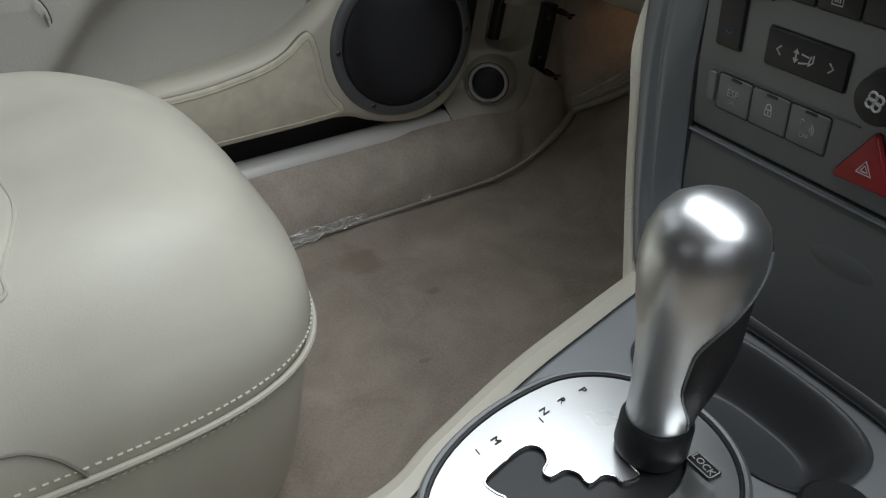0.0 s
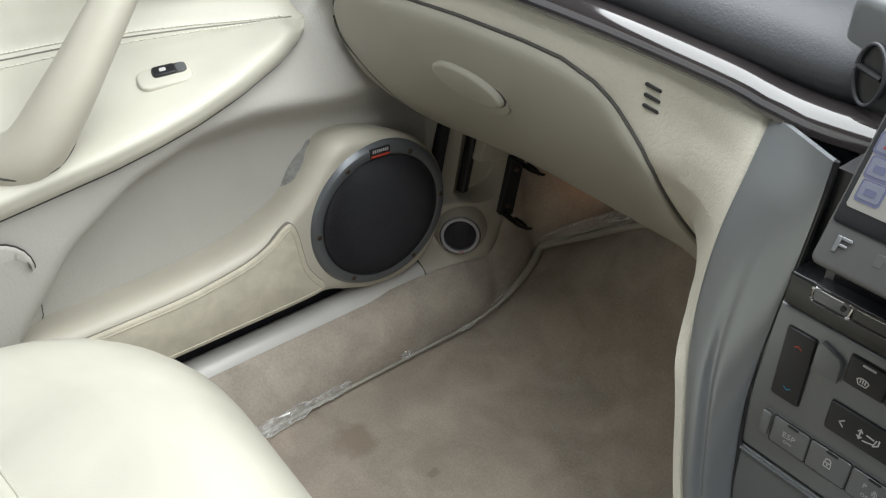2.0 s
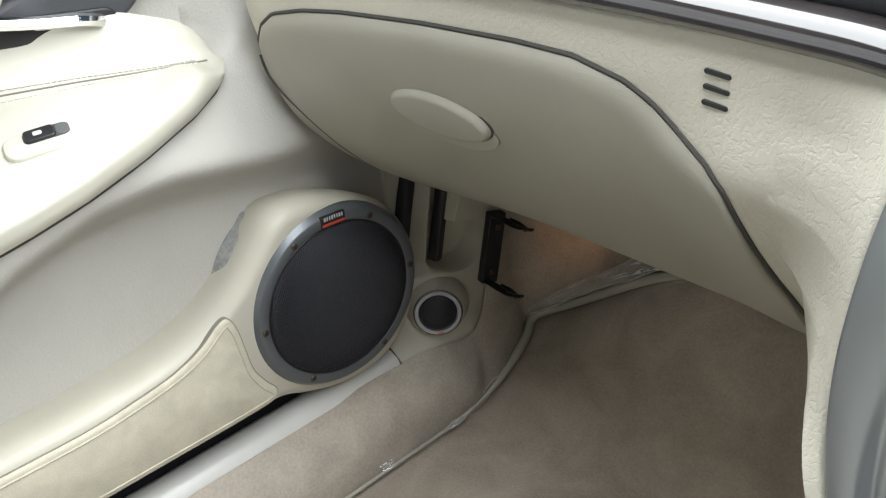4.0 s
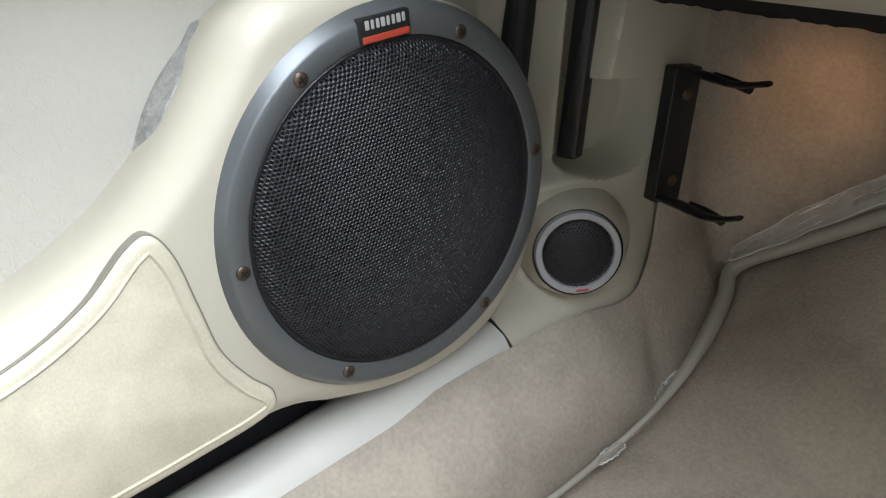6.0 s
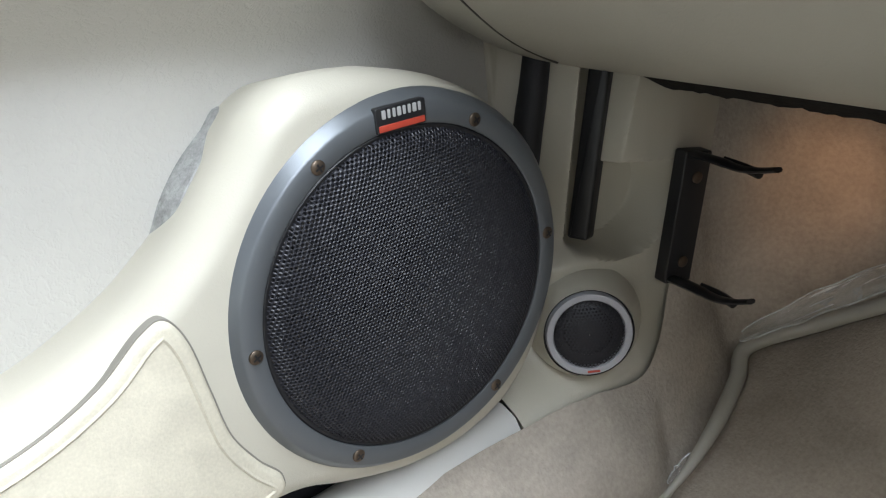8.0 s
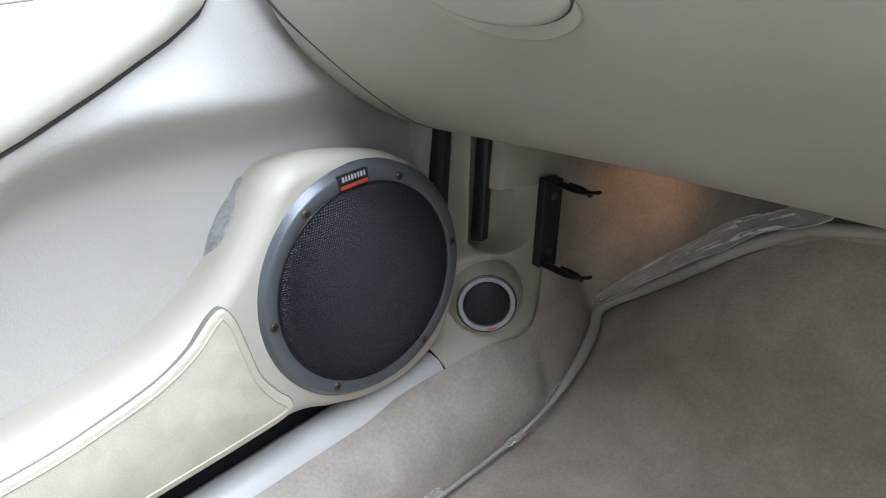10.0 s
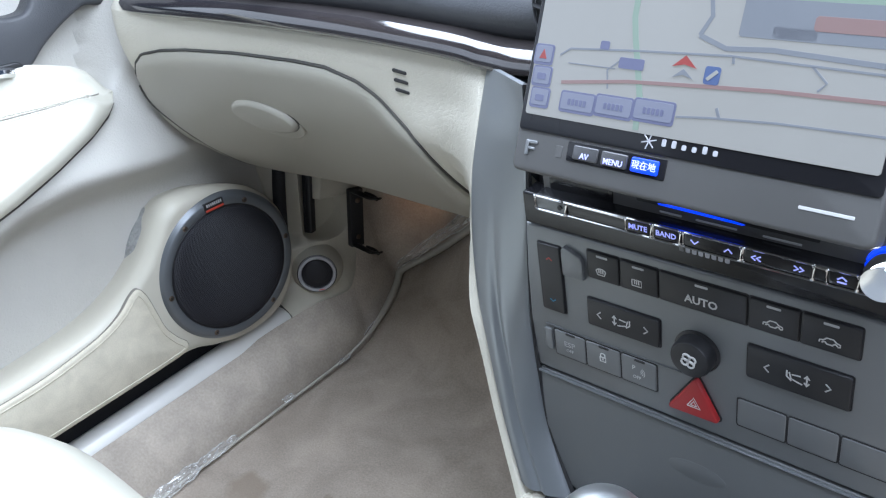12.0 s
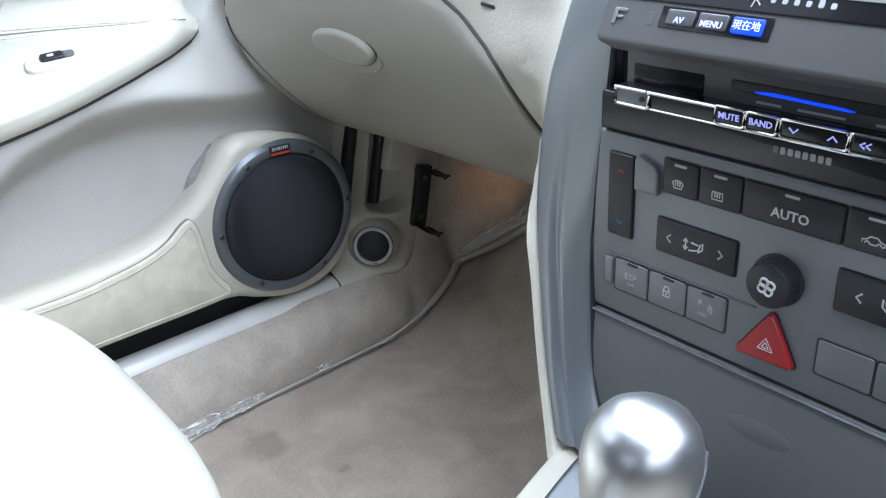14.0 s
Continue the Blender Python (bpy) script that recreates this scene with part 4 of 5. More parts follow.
def deck(u, v):
    p = left[round(u * 239)]
    x0, x1 = p.x + 0.0115, 0.016 - p.x - 0.0115
    x = x0 + (x1 - x0) * v
    return (x, p.y, 0.2170 + 0.001 * math.sin(math.pi * v) - 0.032 * tray_dip(x, p.y))


part("deck", sheet(239, 70, deck), M_DECK, console, "silver-grey console deck")
part("deck_gap", tube([(p.x + 0.0118, p.y, 0.2185) for p in left], 0.0012, 6), M_GREYDARK, console)
tray_loops = []
for k in range(25):
    r = 1.02 - 0.97 * k / 24
    ring = []
    for j in range(80):
        c, q = math.cos(2 * math.pi * j / 80), math.sin(2 * math.pi * j / 80)
        x, y = 0.008 + 0.064 * r * math.copysign(abs(c) ** (2 / 2.8), c), 0.139 + 0.036 * r * math.copysign(abs(q) ** (2 / 2.8), q)
        ring.append((x, y, 0.2190 - 0.032 * tray_dip(x, y)))
    tray_loops.append(ring)
part("tray_liner", loft(tray_loops, False, True), M_TRAY, console, "dark rounded tray lining")
part("tray_lip", tube(spline([(-0.070, 0.180, 0.2215), (-0.03, 0.184, 0.2235), (0.046, 0.184, 0.2235), (0.086, 0.180, 0.2215)], 30), 0.0052, 12), M_TRAY, console, "rounded lip ahead of the tray")
part("socket_cap", disc((0.081, 0.118, 0.217), (0, 0, 1), [(0.0165, 0), (0.0165, 0.006), (0.0145, 0.008), (0.0005, 0.008)], 32), M_BLACK, console, "round black button on the deck")

# drawer under the climate panel
DR = [(-0.1065, 0.3090), (-0.1058, 0.298), (-0.1030, 0.276), (-0.0955, 0.250), (-0.081, 0.228), (-0.05, 0.219), (0.066, 0.219), (0.090, 0.228), (0.106, 0.250), (0.1145, 0.276), (0.1185, 0.298), (0.1195, 0.3090)]
drawer = thing("console_drawer", (0.008, 0.2, 0.22), "closed dark grey drawer under the climate panel", "drawer")


def on_drawer(u, v, h):
    return (u, 0.1965 - h - 0.18 * (0.3090 - v), v)


part("front", plate(DR, on_drawer, 0.012, 0.0025), M_GREYDARK, drawer)
part("bright_edge", tube([on_drawer(-0.105 + 0.223 * k / 12, 0.3080, 0.0010) for k in range(13)], 0.0009, 6), M_PILLAR, drawer, "thin bright upper edge")
part("grip_hollow", plate([(0.008 + 0.018 * math.cos(a), 0.281 + 0.006 * math.sin(a)) for a in [2 * math.pi * k / 24 for k in range(24)]], lambda u, v, h: on_drawer(u, v, h + 0.0001), 0.002, 0.0001), M_GREYDARK, drawer, "shallow moulded grip")

# ---- gear selector ----
gear = thing("gear_selector", (0.012, 0.078, 0.218), "automatic gear selector with satin silver knob", "gear lever")


def egg(a, bf, br, n=72):
    """Oval plan of the gate, blunter ahead than behind."""
    return [(0.008 + a * math.cos(w), 0.058 + (bf if math.sin(w) > 0 else br) * math.sin(w)) for w in [2 * math.pi * k / n for k in range(n)]]


part("rim", loft([[(u, v, z) for u, v in egg(a, f, r)] for a, f, r, z in ((0.0635, 0.0575, 0.102, 0.2165), (0.0630, 0.057, 0.1015, 0.2210), (0.0612, 0.0552, 0.0998, 0.2226), (0.0596, 0.0536, 0.098, 0.2222), (0.0588, 0.0528, 0.0972, 0.2200))], False, False), M_GREY, gear, "raised grey oval rim")
part("rim_line", tube([(u, v, 0.2208) for u, v in egg(0.0584, 0.0524, 0.0968) + egg(0.0584, 0.0524, 0.0968)[:1]], 0.0011, 6), M_BLACK, gear)
SLOT = [(-0.012, -0.002), (-0.0165, 0.008), (-0.0205, 0.024), (-0.018, 0.0305), (-0.013, 0.032), (-0.007, 0.0295), (-0.0035, 0.0245), (0.001, 0.0255), (0.001, 0.0335), (0.006, 0.0375), (0.0105, 0.0375), (0.0135, 0.0385), (0.0125, 0.0460), (0.0165, 0.0505),
        (0.0205, 0.0510), (0.0215, 0.0605), (0.0125, 0.0615), (0.005, 0.070), (0.006, 0.082), (0.0135, 0.0885), (0.023, 0.086), (0.032, 0.077), (0.0385, 0.060), (0.0365, 0.030), (0.028, 0.006), (0.015, -0.008), (0.002, 0.001), (-0.004, -0.001)]
slot_out = [(p[0], p[1]) for p in spline([(a, b, 0) for a, b in SLOT], 88, True)]
# the plate is cut through along the slot, whose walls drop to a dark floor
bm = bmesh.new()
edges, slot_ring = [], None
for ring in (egg(0.0580, 0.0520, 0.0964), slot_out):
    slot_ring = [bm.verts.new((u, v, 0.2208)) for u, v in ring]
    edges += [bm.edges.new((slot_ring[k - 1], slot_ring[k])) for k in range(len(slot_ring))]
bmesh.ops.triangle_fill(bm, edges=edges, use_beauty=True)
low = [bm.verts.new((v.co.x, v.co.y, 0.2186)) for v in slot_ring]
for k in range(len(low)):
    bm.faces.new((slot_ring[k - 1], slot_ring[k], low[k], low[k - 1]))
part("gate_plate", bm, M_ALU, gear, "bright aluminium gate plate")
part("gate_slot", plate(inset(slot_out, -0.001), lambda u, v, h: (u, v, 0.2188 + h), 0.0006, 0.0001, 1), M_BLACK, gear, "stepped black gate slot")
part("gate_edge", tube([(u, v, 0.2208) for u, v in slot_out + slot_out[:1]], 0.0006, 6), M_CHROME, gear, "bright bevel of the slot")
for ch, x, y in (("P", -0.0365, 0.0725), ("R", -0.0360, 0.0590), ("N", -0.0345, 0.0470), ("M", -0.0305, 0.0160)):
    text_part("letter", ch, 0.0060, (x, y, 0.2212), (1, 0.12, 0), (-0.12, 1, 0), M_BLACK, gear)
for x, y in ((-0.0305, 0.0425), (-0.029, 0.005)):
    part("letter_bar", plate(rrect(x, y, 0.0040, 0.0006, 0.0002, 1), lambda u, v, h: (u, v, 0.2211 + h), 0.0003, 0.0001), M_BLACK, gear)
lock_plate = part("lock_plate", plate(rrect(0.0325, 0.0880, 0.016, 0.0085, 0.0015), lambda u, v, h: (u, v, 0.2222 + h), 0.001, 0.0003), M_BLACK, gear, "small black plate lettered in white")
text_part("lock_letters", "LOCK", 0.0052, (0.0325, 0.0880, 0.2225), (1, -0.1, 0), (0.1, 1, 0), M_WHITE, lock_plate, "white letters")
lock_rim = rrect(0.0325, 0.0880, 0.0148, 0.0072, 0.0014, 3)
part("lock_outline", tube([(u, v, 0.2224) for u, v in lock_rim + lock_rim[:1]], 0.0003, 5), M_WHITE, lock_plate, "thin white outline")
KB, KT = Vector((0.0105, 0.0758, 0.222)), Vector((0.0135, 0.087, 0.331))
kz = (KT - KB).normalized()


def stick_loop(s, rx, ry, dx=0.0):
    c = KB.lerp(KT, s) + Vector((dx, 0, 0))
    e = Vector((1, 0, 0))
    f = kz.cross(e)
    return [c + rx * math.cos(w) * e + ry * math.sin(w) * f for w in [2 * math.pi * k / 40 for k in range(40)]]


part("collar", loft([stick_loop(-0.02, 0.0160, 0.0160), stick_loop(0.02, 0.0174, 0.0174), stick_loop(0.15, 0.0170, 0.0172), stick_loop(0.17, 0.0155, 0.0158)]), M_BLACK, gear, "black collar")
KN = [(0.16, 0.0140, 0.0144), (0.18, 0.0150, 0.0154), (0.35, 0.0158, 0.0162), (0.5, 0.0172, 0.0178), (0.65, 0.0194, 0.0204), (0.78, 0.0225, 0.0238), (0.88, 0.0243, 0.0256), (0.97, 0.0250, 0.0262), (1.05, 0.0243, 0.0252), (1.12, 0.0218, 0.0224), (1.17, 0.0178, 0.018), (1.205, 0.012, 0.012), (1.222, 0.005, 0.005)]
part("knob", loft([stick_loop(*q) for q in KN]), M_KNOB, gear, "satin silver knob and grip")
# dark leather half of the grip
bm = bmesh.new()
rows_k = []
for s, rx, ry in [(0.155 + 0.9 * k / 30, interp(0.155 + 0.9 * k / 30, [q[0] for q in KN], [q[1] for q in KN]), interp(0.155 + 0.9 * k / 30, [q[0] for q in KN], [q[2] for q in KN])) for k in range(31)]:
    loop = []
    half = 34 + 40 * smooth01((s - 0.16) / 0.3) - 68 * smooth01((s - 0.60) / 0.45)
    for k in range(17):
        w = radians(46 + half * (k / 8 - 1))
        e, f = Vector((1, 0, 0)), kz.cross(Vector((1, 0, 0)))
        pad_h = 0.985 + (0.04 + 0.30 * smooth01((s - 0.16) / 0.3) * smooth01((0.85 - s) / 0.3)) * math.sin(math.pi * k / 16) ** 0.7
        loop.append(bm.verts.new(KB.lerp(KT, s) + pad_h * (rx * math.cos(w) * e + ry * math.sin(w) * f)))
    rows_k.append(loop)
for a, b in zip(rows_k, rows_k[1:]):
    for k in range(16):
        bm.faces.new((a[k], a[k + 1], b[k + 1], b[k]))
part("grip_insert", bm, M_GRIP, gear, "dark stitched leather insert")
part("insert_seam", tube([KB.lerp(KT, 0.165 + 0.86 * k / 30) + 1.01 * Vector((interp(0.165 + 0.86 * k / 30, [q[0] for q in KN], [q[1] for q in KN]) * math.cos(a), interp(0.165 + 0.86 * k / 30, [q[0] for q in KN], [q[2] for q in KN]) * math.sin(a), 0)) for k, a in [(k, radians(46 - (34 + 40 * smooth01((0.165 + 0.86 * k / 30 - 0.16) / 0.3) - 68 * smooth01((0.165 + 0.86 * k / 30 - 0.60) / 0.45)))) for k in range(31)]], 0.0007, 6), M_GREY, gear)

# ---- passenger seat cushion ----
seat = thing("bucket_seat", (-0.38, -0.25, 0.03), "cream leather front seat with piped, stitched cushion", "car seat")
SC = Vector((-0.379, -0.26, 0))


def seat_loop(z, grow, n=96, front=0.0):
    out = []
    for k in range(n):
        a = 2 * math.pi * k / n
        c, s = math.cos(a), math.sin(a)
        square = 4.6 if c > 0 else 3.0
        ex = 2 / max(2.3, square + 7 * min(0.0, grow + 0.004))
        x = (0.212 + grow) * math.copysign(abs(c) ** ex, c)
        y = (0.268 + grow + (front if s > 0 else 0)) * math.copysign(abs(s) ** ex, s)
        out.append(Vector((SC.x + x, SC.y + y, z)))
    return out


def top_z(x, y):
    u, v = (x - SC.x) / 0.212, (y - SC.y) / 0.268
    bol = 0.022 * smooth01((abs(u) - 0.45) / 0.28)
    return 0.2560 + bol + 0.020 * smooth01((v + 0.1) / 0.7)


loops = [seat_loop(0.035, -0.024), seat_loop(0.08, -0.014), seat_loop(0.13, -0.006), seat_loop(0.160, -0.002), seat_loop(0.1675, -0.0015)]
part("skirt", loft(loops, True, False), M_LEATHER, seat, "leather side panel below the piping")
top_loops = [seat_loop(0.1675, 0.0), seat_loop(0.180, 0.0025), seat_loop(0.197, 0.001), seat_loop(0.213, -0.0028), seat_loop(0.228, -0.009), seat_loop(0.243, -0.018)]
for grow, mixz in ((-0.029, 0.35), (-0.043, 0.65), (-0.060, 0.88), (-0.078, 0.97), (-0.107, 1.0), (-0.14, 1.0), (-0.18, 1.0), (-0.21, 1.0)):
    lp = seat_loop(0, grow)
    top_loops.append([Vector((p.x, p.y, (0.2585 + (top_z(p.x, p.y) - 0.2585) * mixz) + 0.0022 * noise.noise((p.x * 14, p.y * 14, 1)) + 0.0035 * noise.noise((p.x * 6.5, p.y * 6.5, 4)))) for p in lp])
cushion_bm = loft(top_loops, False, True)
for _ in range(9):
    bmesh.ops.smooth_vert(cushion_bm, verts=[v for v in cushion_bm.verts if v.co.z > 0.215], factor=0.5, use_axis_x=True, use_axis_y=True, use_axis_z=True)
cushion_tree = BVHTree.FromBMesh(cushion_bm)
part("cushion", cushion_bm, M_LEATHER, seat, "soft cream leather cushion")


def cushion_z(x, y):
    hit = cushion_tree.ray_cast(Vector((x, y, 0.5)), Vector((0, 0, -1)))[0]
    return hit.z if hit else 0.25
pl = seat_loop(0.1668, 0.0028)
part("piping", tube(pl + pl[:1], 0.0024, 8), M_LEATHER, seat, "raised piping along the cushion edge")
bm = bmesh.new()
big = seat_loop(0.1760, 0.0026, 1200)
low = seat_loop(0.1590, -0.0003, 1200)
for ring in (big, low):
    run, at = 0.0, 0.0
    for k in range(1200):
        run += (ring[k] - ring[k - 1]).length
        if run >= at:
            at = run + 0.0046
            d = (ring[(k + 1) % 1200] - ring[k]).normalized() * 0.0031
            tube([ring[k], ring[k] + d], 0.0007, 5, bm=bm)
part("stitching", bm, M_STITCH, seat, "pale stitches beside the piping", kind="stuff")
# centre insert edge
ins = spline([(-0.205, -0.52, 0), (-0.203, -0.27, 0), (-0.206, -0.178, 0), (-0.222, -0.166, 0), (-0.263, -0.155, 0), (-0.301, -0.152, 0), (-0.340, -0.156, 0), (-0.385, -0.160, 0), (-0.45, -0.172, 0), (-0.52, -0.21, 0), (-0.55, -0.30, 0), (-0.55, -0.52, 0)], 70)
INSERT_MID = Vector((-0.378, -0.36, 0))
ins_loops = []
for g, dz in ((1.0, -0.004), (0.996, 0.0006), (0.985, 0.0026), (0.96, 0.0036), (0.85, 0.004), (0.7, 0.004), (0.5, 0.004), (0.3, 0.003)):
    ring = [INSERT_MID + (Vector((p.x, p.y, 0)) - INSERT_MID) * g for p in ins]
    ins_loops.append([Vector((p.x, p.y, cushion_z(p.x, p.y) + dz)) for p in ring])
part("insert", loft(ins_loops), M_LEATHER, seat, "raised centre insert with a sewn edge")
part("insert_seam", tube([Vector((p.x, p.y, cushion_z(p.x, p.y) + 0.0006)) for p in ins[4:-4]], 0.0013, 6), M_LEATHER, seat, "sewn welt round the insert")
sseam = spline([(-0.1655, -0.30, 0.206), (-0.165, -0.22, 0.2055), (-0.165, -0.19, 0.203), (-0.1645, -0.178, 0.197), (-0.1642, -0.168, 0.186), (-0.1650, -0.160, 0.170)], 24)
part("side_seam", tube(sseam, 0.0011, 6), M_SEAM, seat)
for x in (-0.20, -0.55):
    part("seat_rail", block(x - 0.016, x + 0.016, -0.52, -0.10, 0.004, 0.022, 0.003), M_GREYDARK, seat, "dark steel seat rail")
# ---- stereo with flip-out monitor ----
M_BEZEL = mat("warm_grey_bezel", (0.082, 0.081, 0.080), 0.4, var=0.03, bump=0.05, bump_scale=1800)
M_SCREEN = mat("lit_map_pale", (0.10, 0.10, 0.10), 0.3, emit=((0.235, 0.230, 0.205), 1.0))
M_MAPGREY = mat("lit_map_grey", (0.08, 0.085, 0.09), 0.3, emit=((0.11, 0.118, 0.140), 1.0))
M_MAPGREEN = mat("lit_map_green", (0.08, 0.10, 0.09), 0.3, emit=((0.165, 0.22, 0.165), 1.0))
M_MAPBROWN = mat("lit_map_brown", (0.09, 0.07, 0.07), 0.3, emit=((0.155, 0.09, 0.08), 1.0))
M_MAPBLUE = mat("lit_map_blue", (0.05, 0.07, 0.12), 0.3, emit=((0.025, 0.035, 0.11), 1.0))
M_MAPBUTTON = mat("lit_map_button", (0.07, 0.07, 0.09), 0.3, emit=((0.14, 0.155, 0.20), 1.0))
M_MAPEDGE = mat("lit_map_button_edge", (0.06, 0.06, 0.09), 0.3, emit=((0.075, 0.085, 0.145), 1.0))
M_MAPRED = mat("lit_map_red", (0.12, 0.03, 0.03), 0.3, emit=((0.17, 0.025, 0.02), 1.0))
M_BLUELIT = mat("lit_blue_key", (0.02, 0.05, 0.6), 0.3, emit=((0.01, 0.06, 1.0), 0.9))
M_KEYLIT = mat("lit_key_letters", (0.5, 0.5, 0.9), 0.4, emit=((0.36, 0.38, 0.9), 0.6))
M_KEYWHITE = mat("lit_key_white", (0.7, 0.7, 0.9), 0.4, emit=((0.55, 0.62, 1.0), 0.6))
stereo = thing("car_stereo", (0.008, 0.2, 0.43), "car stereo with large map monitor, blue key lit", "car stereo")
MU = Vector((0, 0.45, 0.893)).normalized()
MN = Vector((0, -0.893, 0.45)).normalized()
MO = Vector((0.008, 0.1616, 0.4751))


def on_mon(u, v, h):
    """Monitor: u across from its middle, v up its leaning face."""
    return MO + Vector((u, 0, 0)) + v * MU + h * MN


monitor = part("monitor", plate(rrect(0, 0.061, 0.1765, 0.122, 0.004), on_mon, 0.013, 0.002), M_BEZEL, stereo, "grey leaning monitor housing")
part("screen_glass", plate(rrect(0, 0.0695, 0.1735, 0.0975, 0.002), lambda u, v, h: on_mon(u, v, h + 0.0008), 0.002, 0.0004), M_BLACKGLOSS, monitor, "glossy black screen surround")
screen = part("map_screen", plate(rrect(0, 0.0722, 0.1685, 0.0865, 0.001, 1), lambda u, v, h: on_mon(u, v, h + 0.0014), 0.0015, 0.0001, 1), M_SCREEN, monitor, "pale lit road map")


def map_bits(name, material, polys, label="", lift=0.0017):
    for poly in polys:
        part(name, plate(poly, lambda u, v, h: on_mon(u, v, h + lift), 0.0002, 0.00005, 1), material, screen, label, smooth=False)


def ribbon(pts, w):
    out_l, out_r = [], []
    for k, (a, b) in enumerate(pts):
        p, q = pts[max(k - 1, 0)], pts[min(k + 1, len(pts) - 1)]
        d = Vector((q[0] - p[0], q[1] - p[1])).normalized()
        out_l.append((a - d.y * w / 2, b + d.x * w / 2))
        out_r.append((a + d.y * w / 2, b - d.x * w / 2))
    return out_r + out_l[::-1]


map_bits("map_block", M_MAPGREEN, [rrect(0.052, 0.1005, 0.060, 0.018, 0.001, 1), ribbon([(-0.0215, 0.0300), (-0.0225, 0.0444), (-0.0260, 0.056), (-0.0304, 0.0699), (-0.033, 0.080), (-0.034, 0.115)], 0.0030)], "green belt")
map_bits("map_block", M_MAPGREY, [ribbon([(0.000, 0.0745), (0.0129, 0.0700), (0.0327, 0.0712), (0.060, 0.0700), (0.084, 0.0690)], 0.0022), ribbon([(0.000, 0.0745), (0.004, 0.083), (0.001, 0.095)], 0.0020), rrect(0.050, 0.0835, 0.066, 0.016, 0.001, 1), rrect(0.040, 0.0785, 0.018, 0.005, 0.001, 1)], "grey blocks beside the green belt")
map_bits("map_block", M_MAPBROWN, [rrect(0.062, 0.0830, 0.030, 0.006, 0.001, 1)], "brown block", lift=0.0019)
map_bits("map_road", M_MAPBROWN, [ribbon([(-0.0660, 0.0465), (-0.030, 0.0510), (0.010, 0.0535), (0.037, 0.0550), (0.084, 0.0560)], 0.0017)], "brown main road", lift=0.0019)
map_bits("map_road", M_MAPGREY, [ribbon(q, w) for q, w in (([(-0.0695, 0.0592), (-0.064, 0.0628), (-0.030, 0.0650), (0.0156, 0.0672), (0.084, 0.0660)], 0.0010), ([(-0.0031, 0.0388), (0.012, 0.0405), (0.0411, 0.0425), (0.084, 0.0435)], 0.0010),
                                                              ([(0.0165, 0.0410), (0.0145, 0.0450)], 0.0014), ([(0.050, 0.0665), (0.057, 0.0605), (0.054, 0.0570)], 0.0010), ([(0.0170, 0.0672), (0.0175, 0.0640)], 0.0012), ([(-0.064, 0.0560), (-0.038, 0.0560)], 0.0006),
                                                              ([(-0.040, 0.0465), (-0.042, 0.055), (-0.036, 0.0600), (-0.026, 0.0610)], 0.0009))], "thin grey streets", lift=0.0018)
map_bits("map_sign", M_MAPEDGE, [rrect(-0.0300, 0.0590, 0.0130, 0.0050, 0.0008, 2), rrect(-0.0455, 0.0660, 0.0050, 0.0040, 0.0008, 2)], "grey road signs", lift=0.0020)
map_bits("map_flag", M_MAPBLUE, [rrect(0.0095, 0.0582, 0.0072, 0.0078, 0.0012, 2)], "blue map flag", lift=0.0020)
map_bits("flag_mark", M_SCREEN, [ribbon([(0.0075, 0.0563), (0.0117, 0.0602)], 0.0016)], lift=0.0023)
TOUCH = [(-0.0788, 0.0585, 0.0105, 0.0092), (-0.0778, 0.0480, 0.0105, 0.0092), (-0.0768, 0.0376, 0.0105, 0.0092), (-0.0548, 0.0378, 0.0190, 0.0094), (-0.0348, 0.0386, 0.0196, 0.0096), (-0.0142, 0.0394, 0.0200, 0.0098)]
map_bits("map_button", M_MAPEDGE, [rrect(u, v, w + 0.0010, h + 0.0010, 0.0014, 2) for u, v, w, h in TOUCH], "blue outlined touch keys", lift=0.0019)
map_bits("button_face", M_MAPBUTTON, [rrect(u, v + 0.0003, w - 0.0010, h - 0.0014, 0.0010, 2) for u, v, w, h in TOUCH], lift=0.0022)
map_bits("button_mark", M_MAPEDGE, [rrect(u + 0.0022 * k, v, 0.0015, 0.0030, 0.0003, 1) for u, v, w, h in TOUCH[3:] for k in range(-2, 3)] + [rrect(u, v, 0.0052, 0.0032, 0.0004, 1) for u, v, w, h in TOUCH[1:3]], "grey writing bars", lift=0.0025)
map_bits("button_mark", M_MAPRED, [[(TOUCH[0][0] - 0.0022, 0.0565), (TOUCH[0][0] + 0.0022, 0.0565), (TOUCH[0][0], 0.0612)]], "red compass needle", lift=0.0025)
map_bits("position_arrow", M_MAPRED, [[(-0.0098, 0.0602), (-0.0040, 0.0615), (0.0020, 0.0602), (-0.0040, 0.0655)]], "red position arrow", lift=0.0021)
map_bits("arrow_shadow", M_MAPGREY, [[(-0.0090, 0.0555), (-0.0040, 0.0570), (0.0012, 0.0555), (-0.0040, 0.0597)]], lift=0.0020)
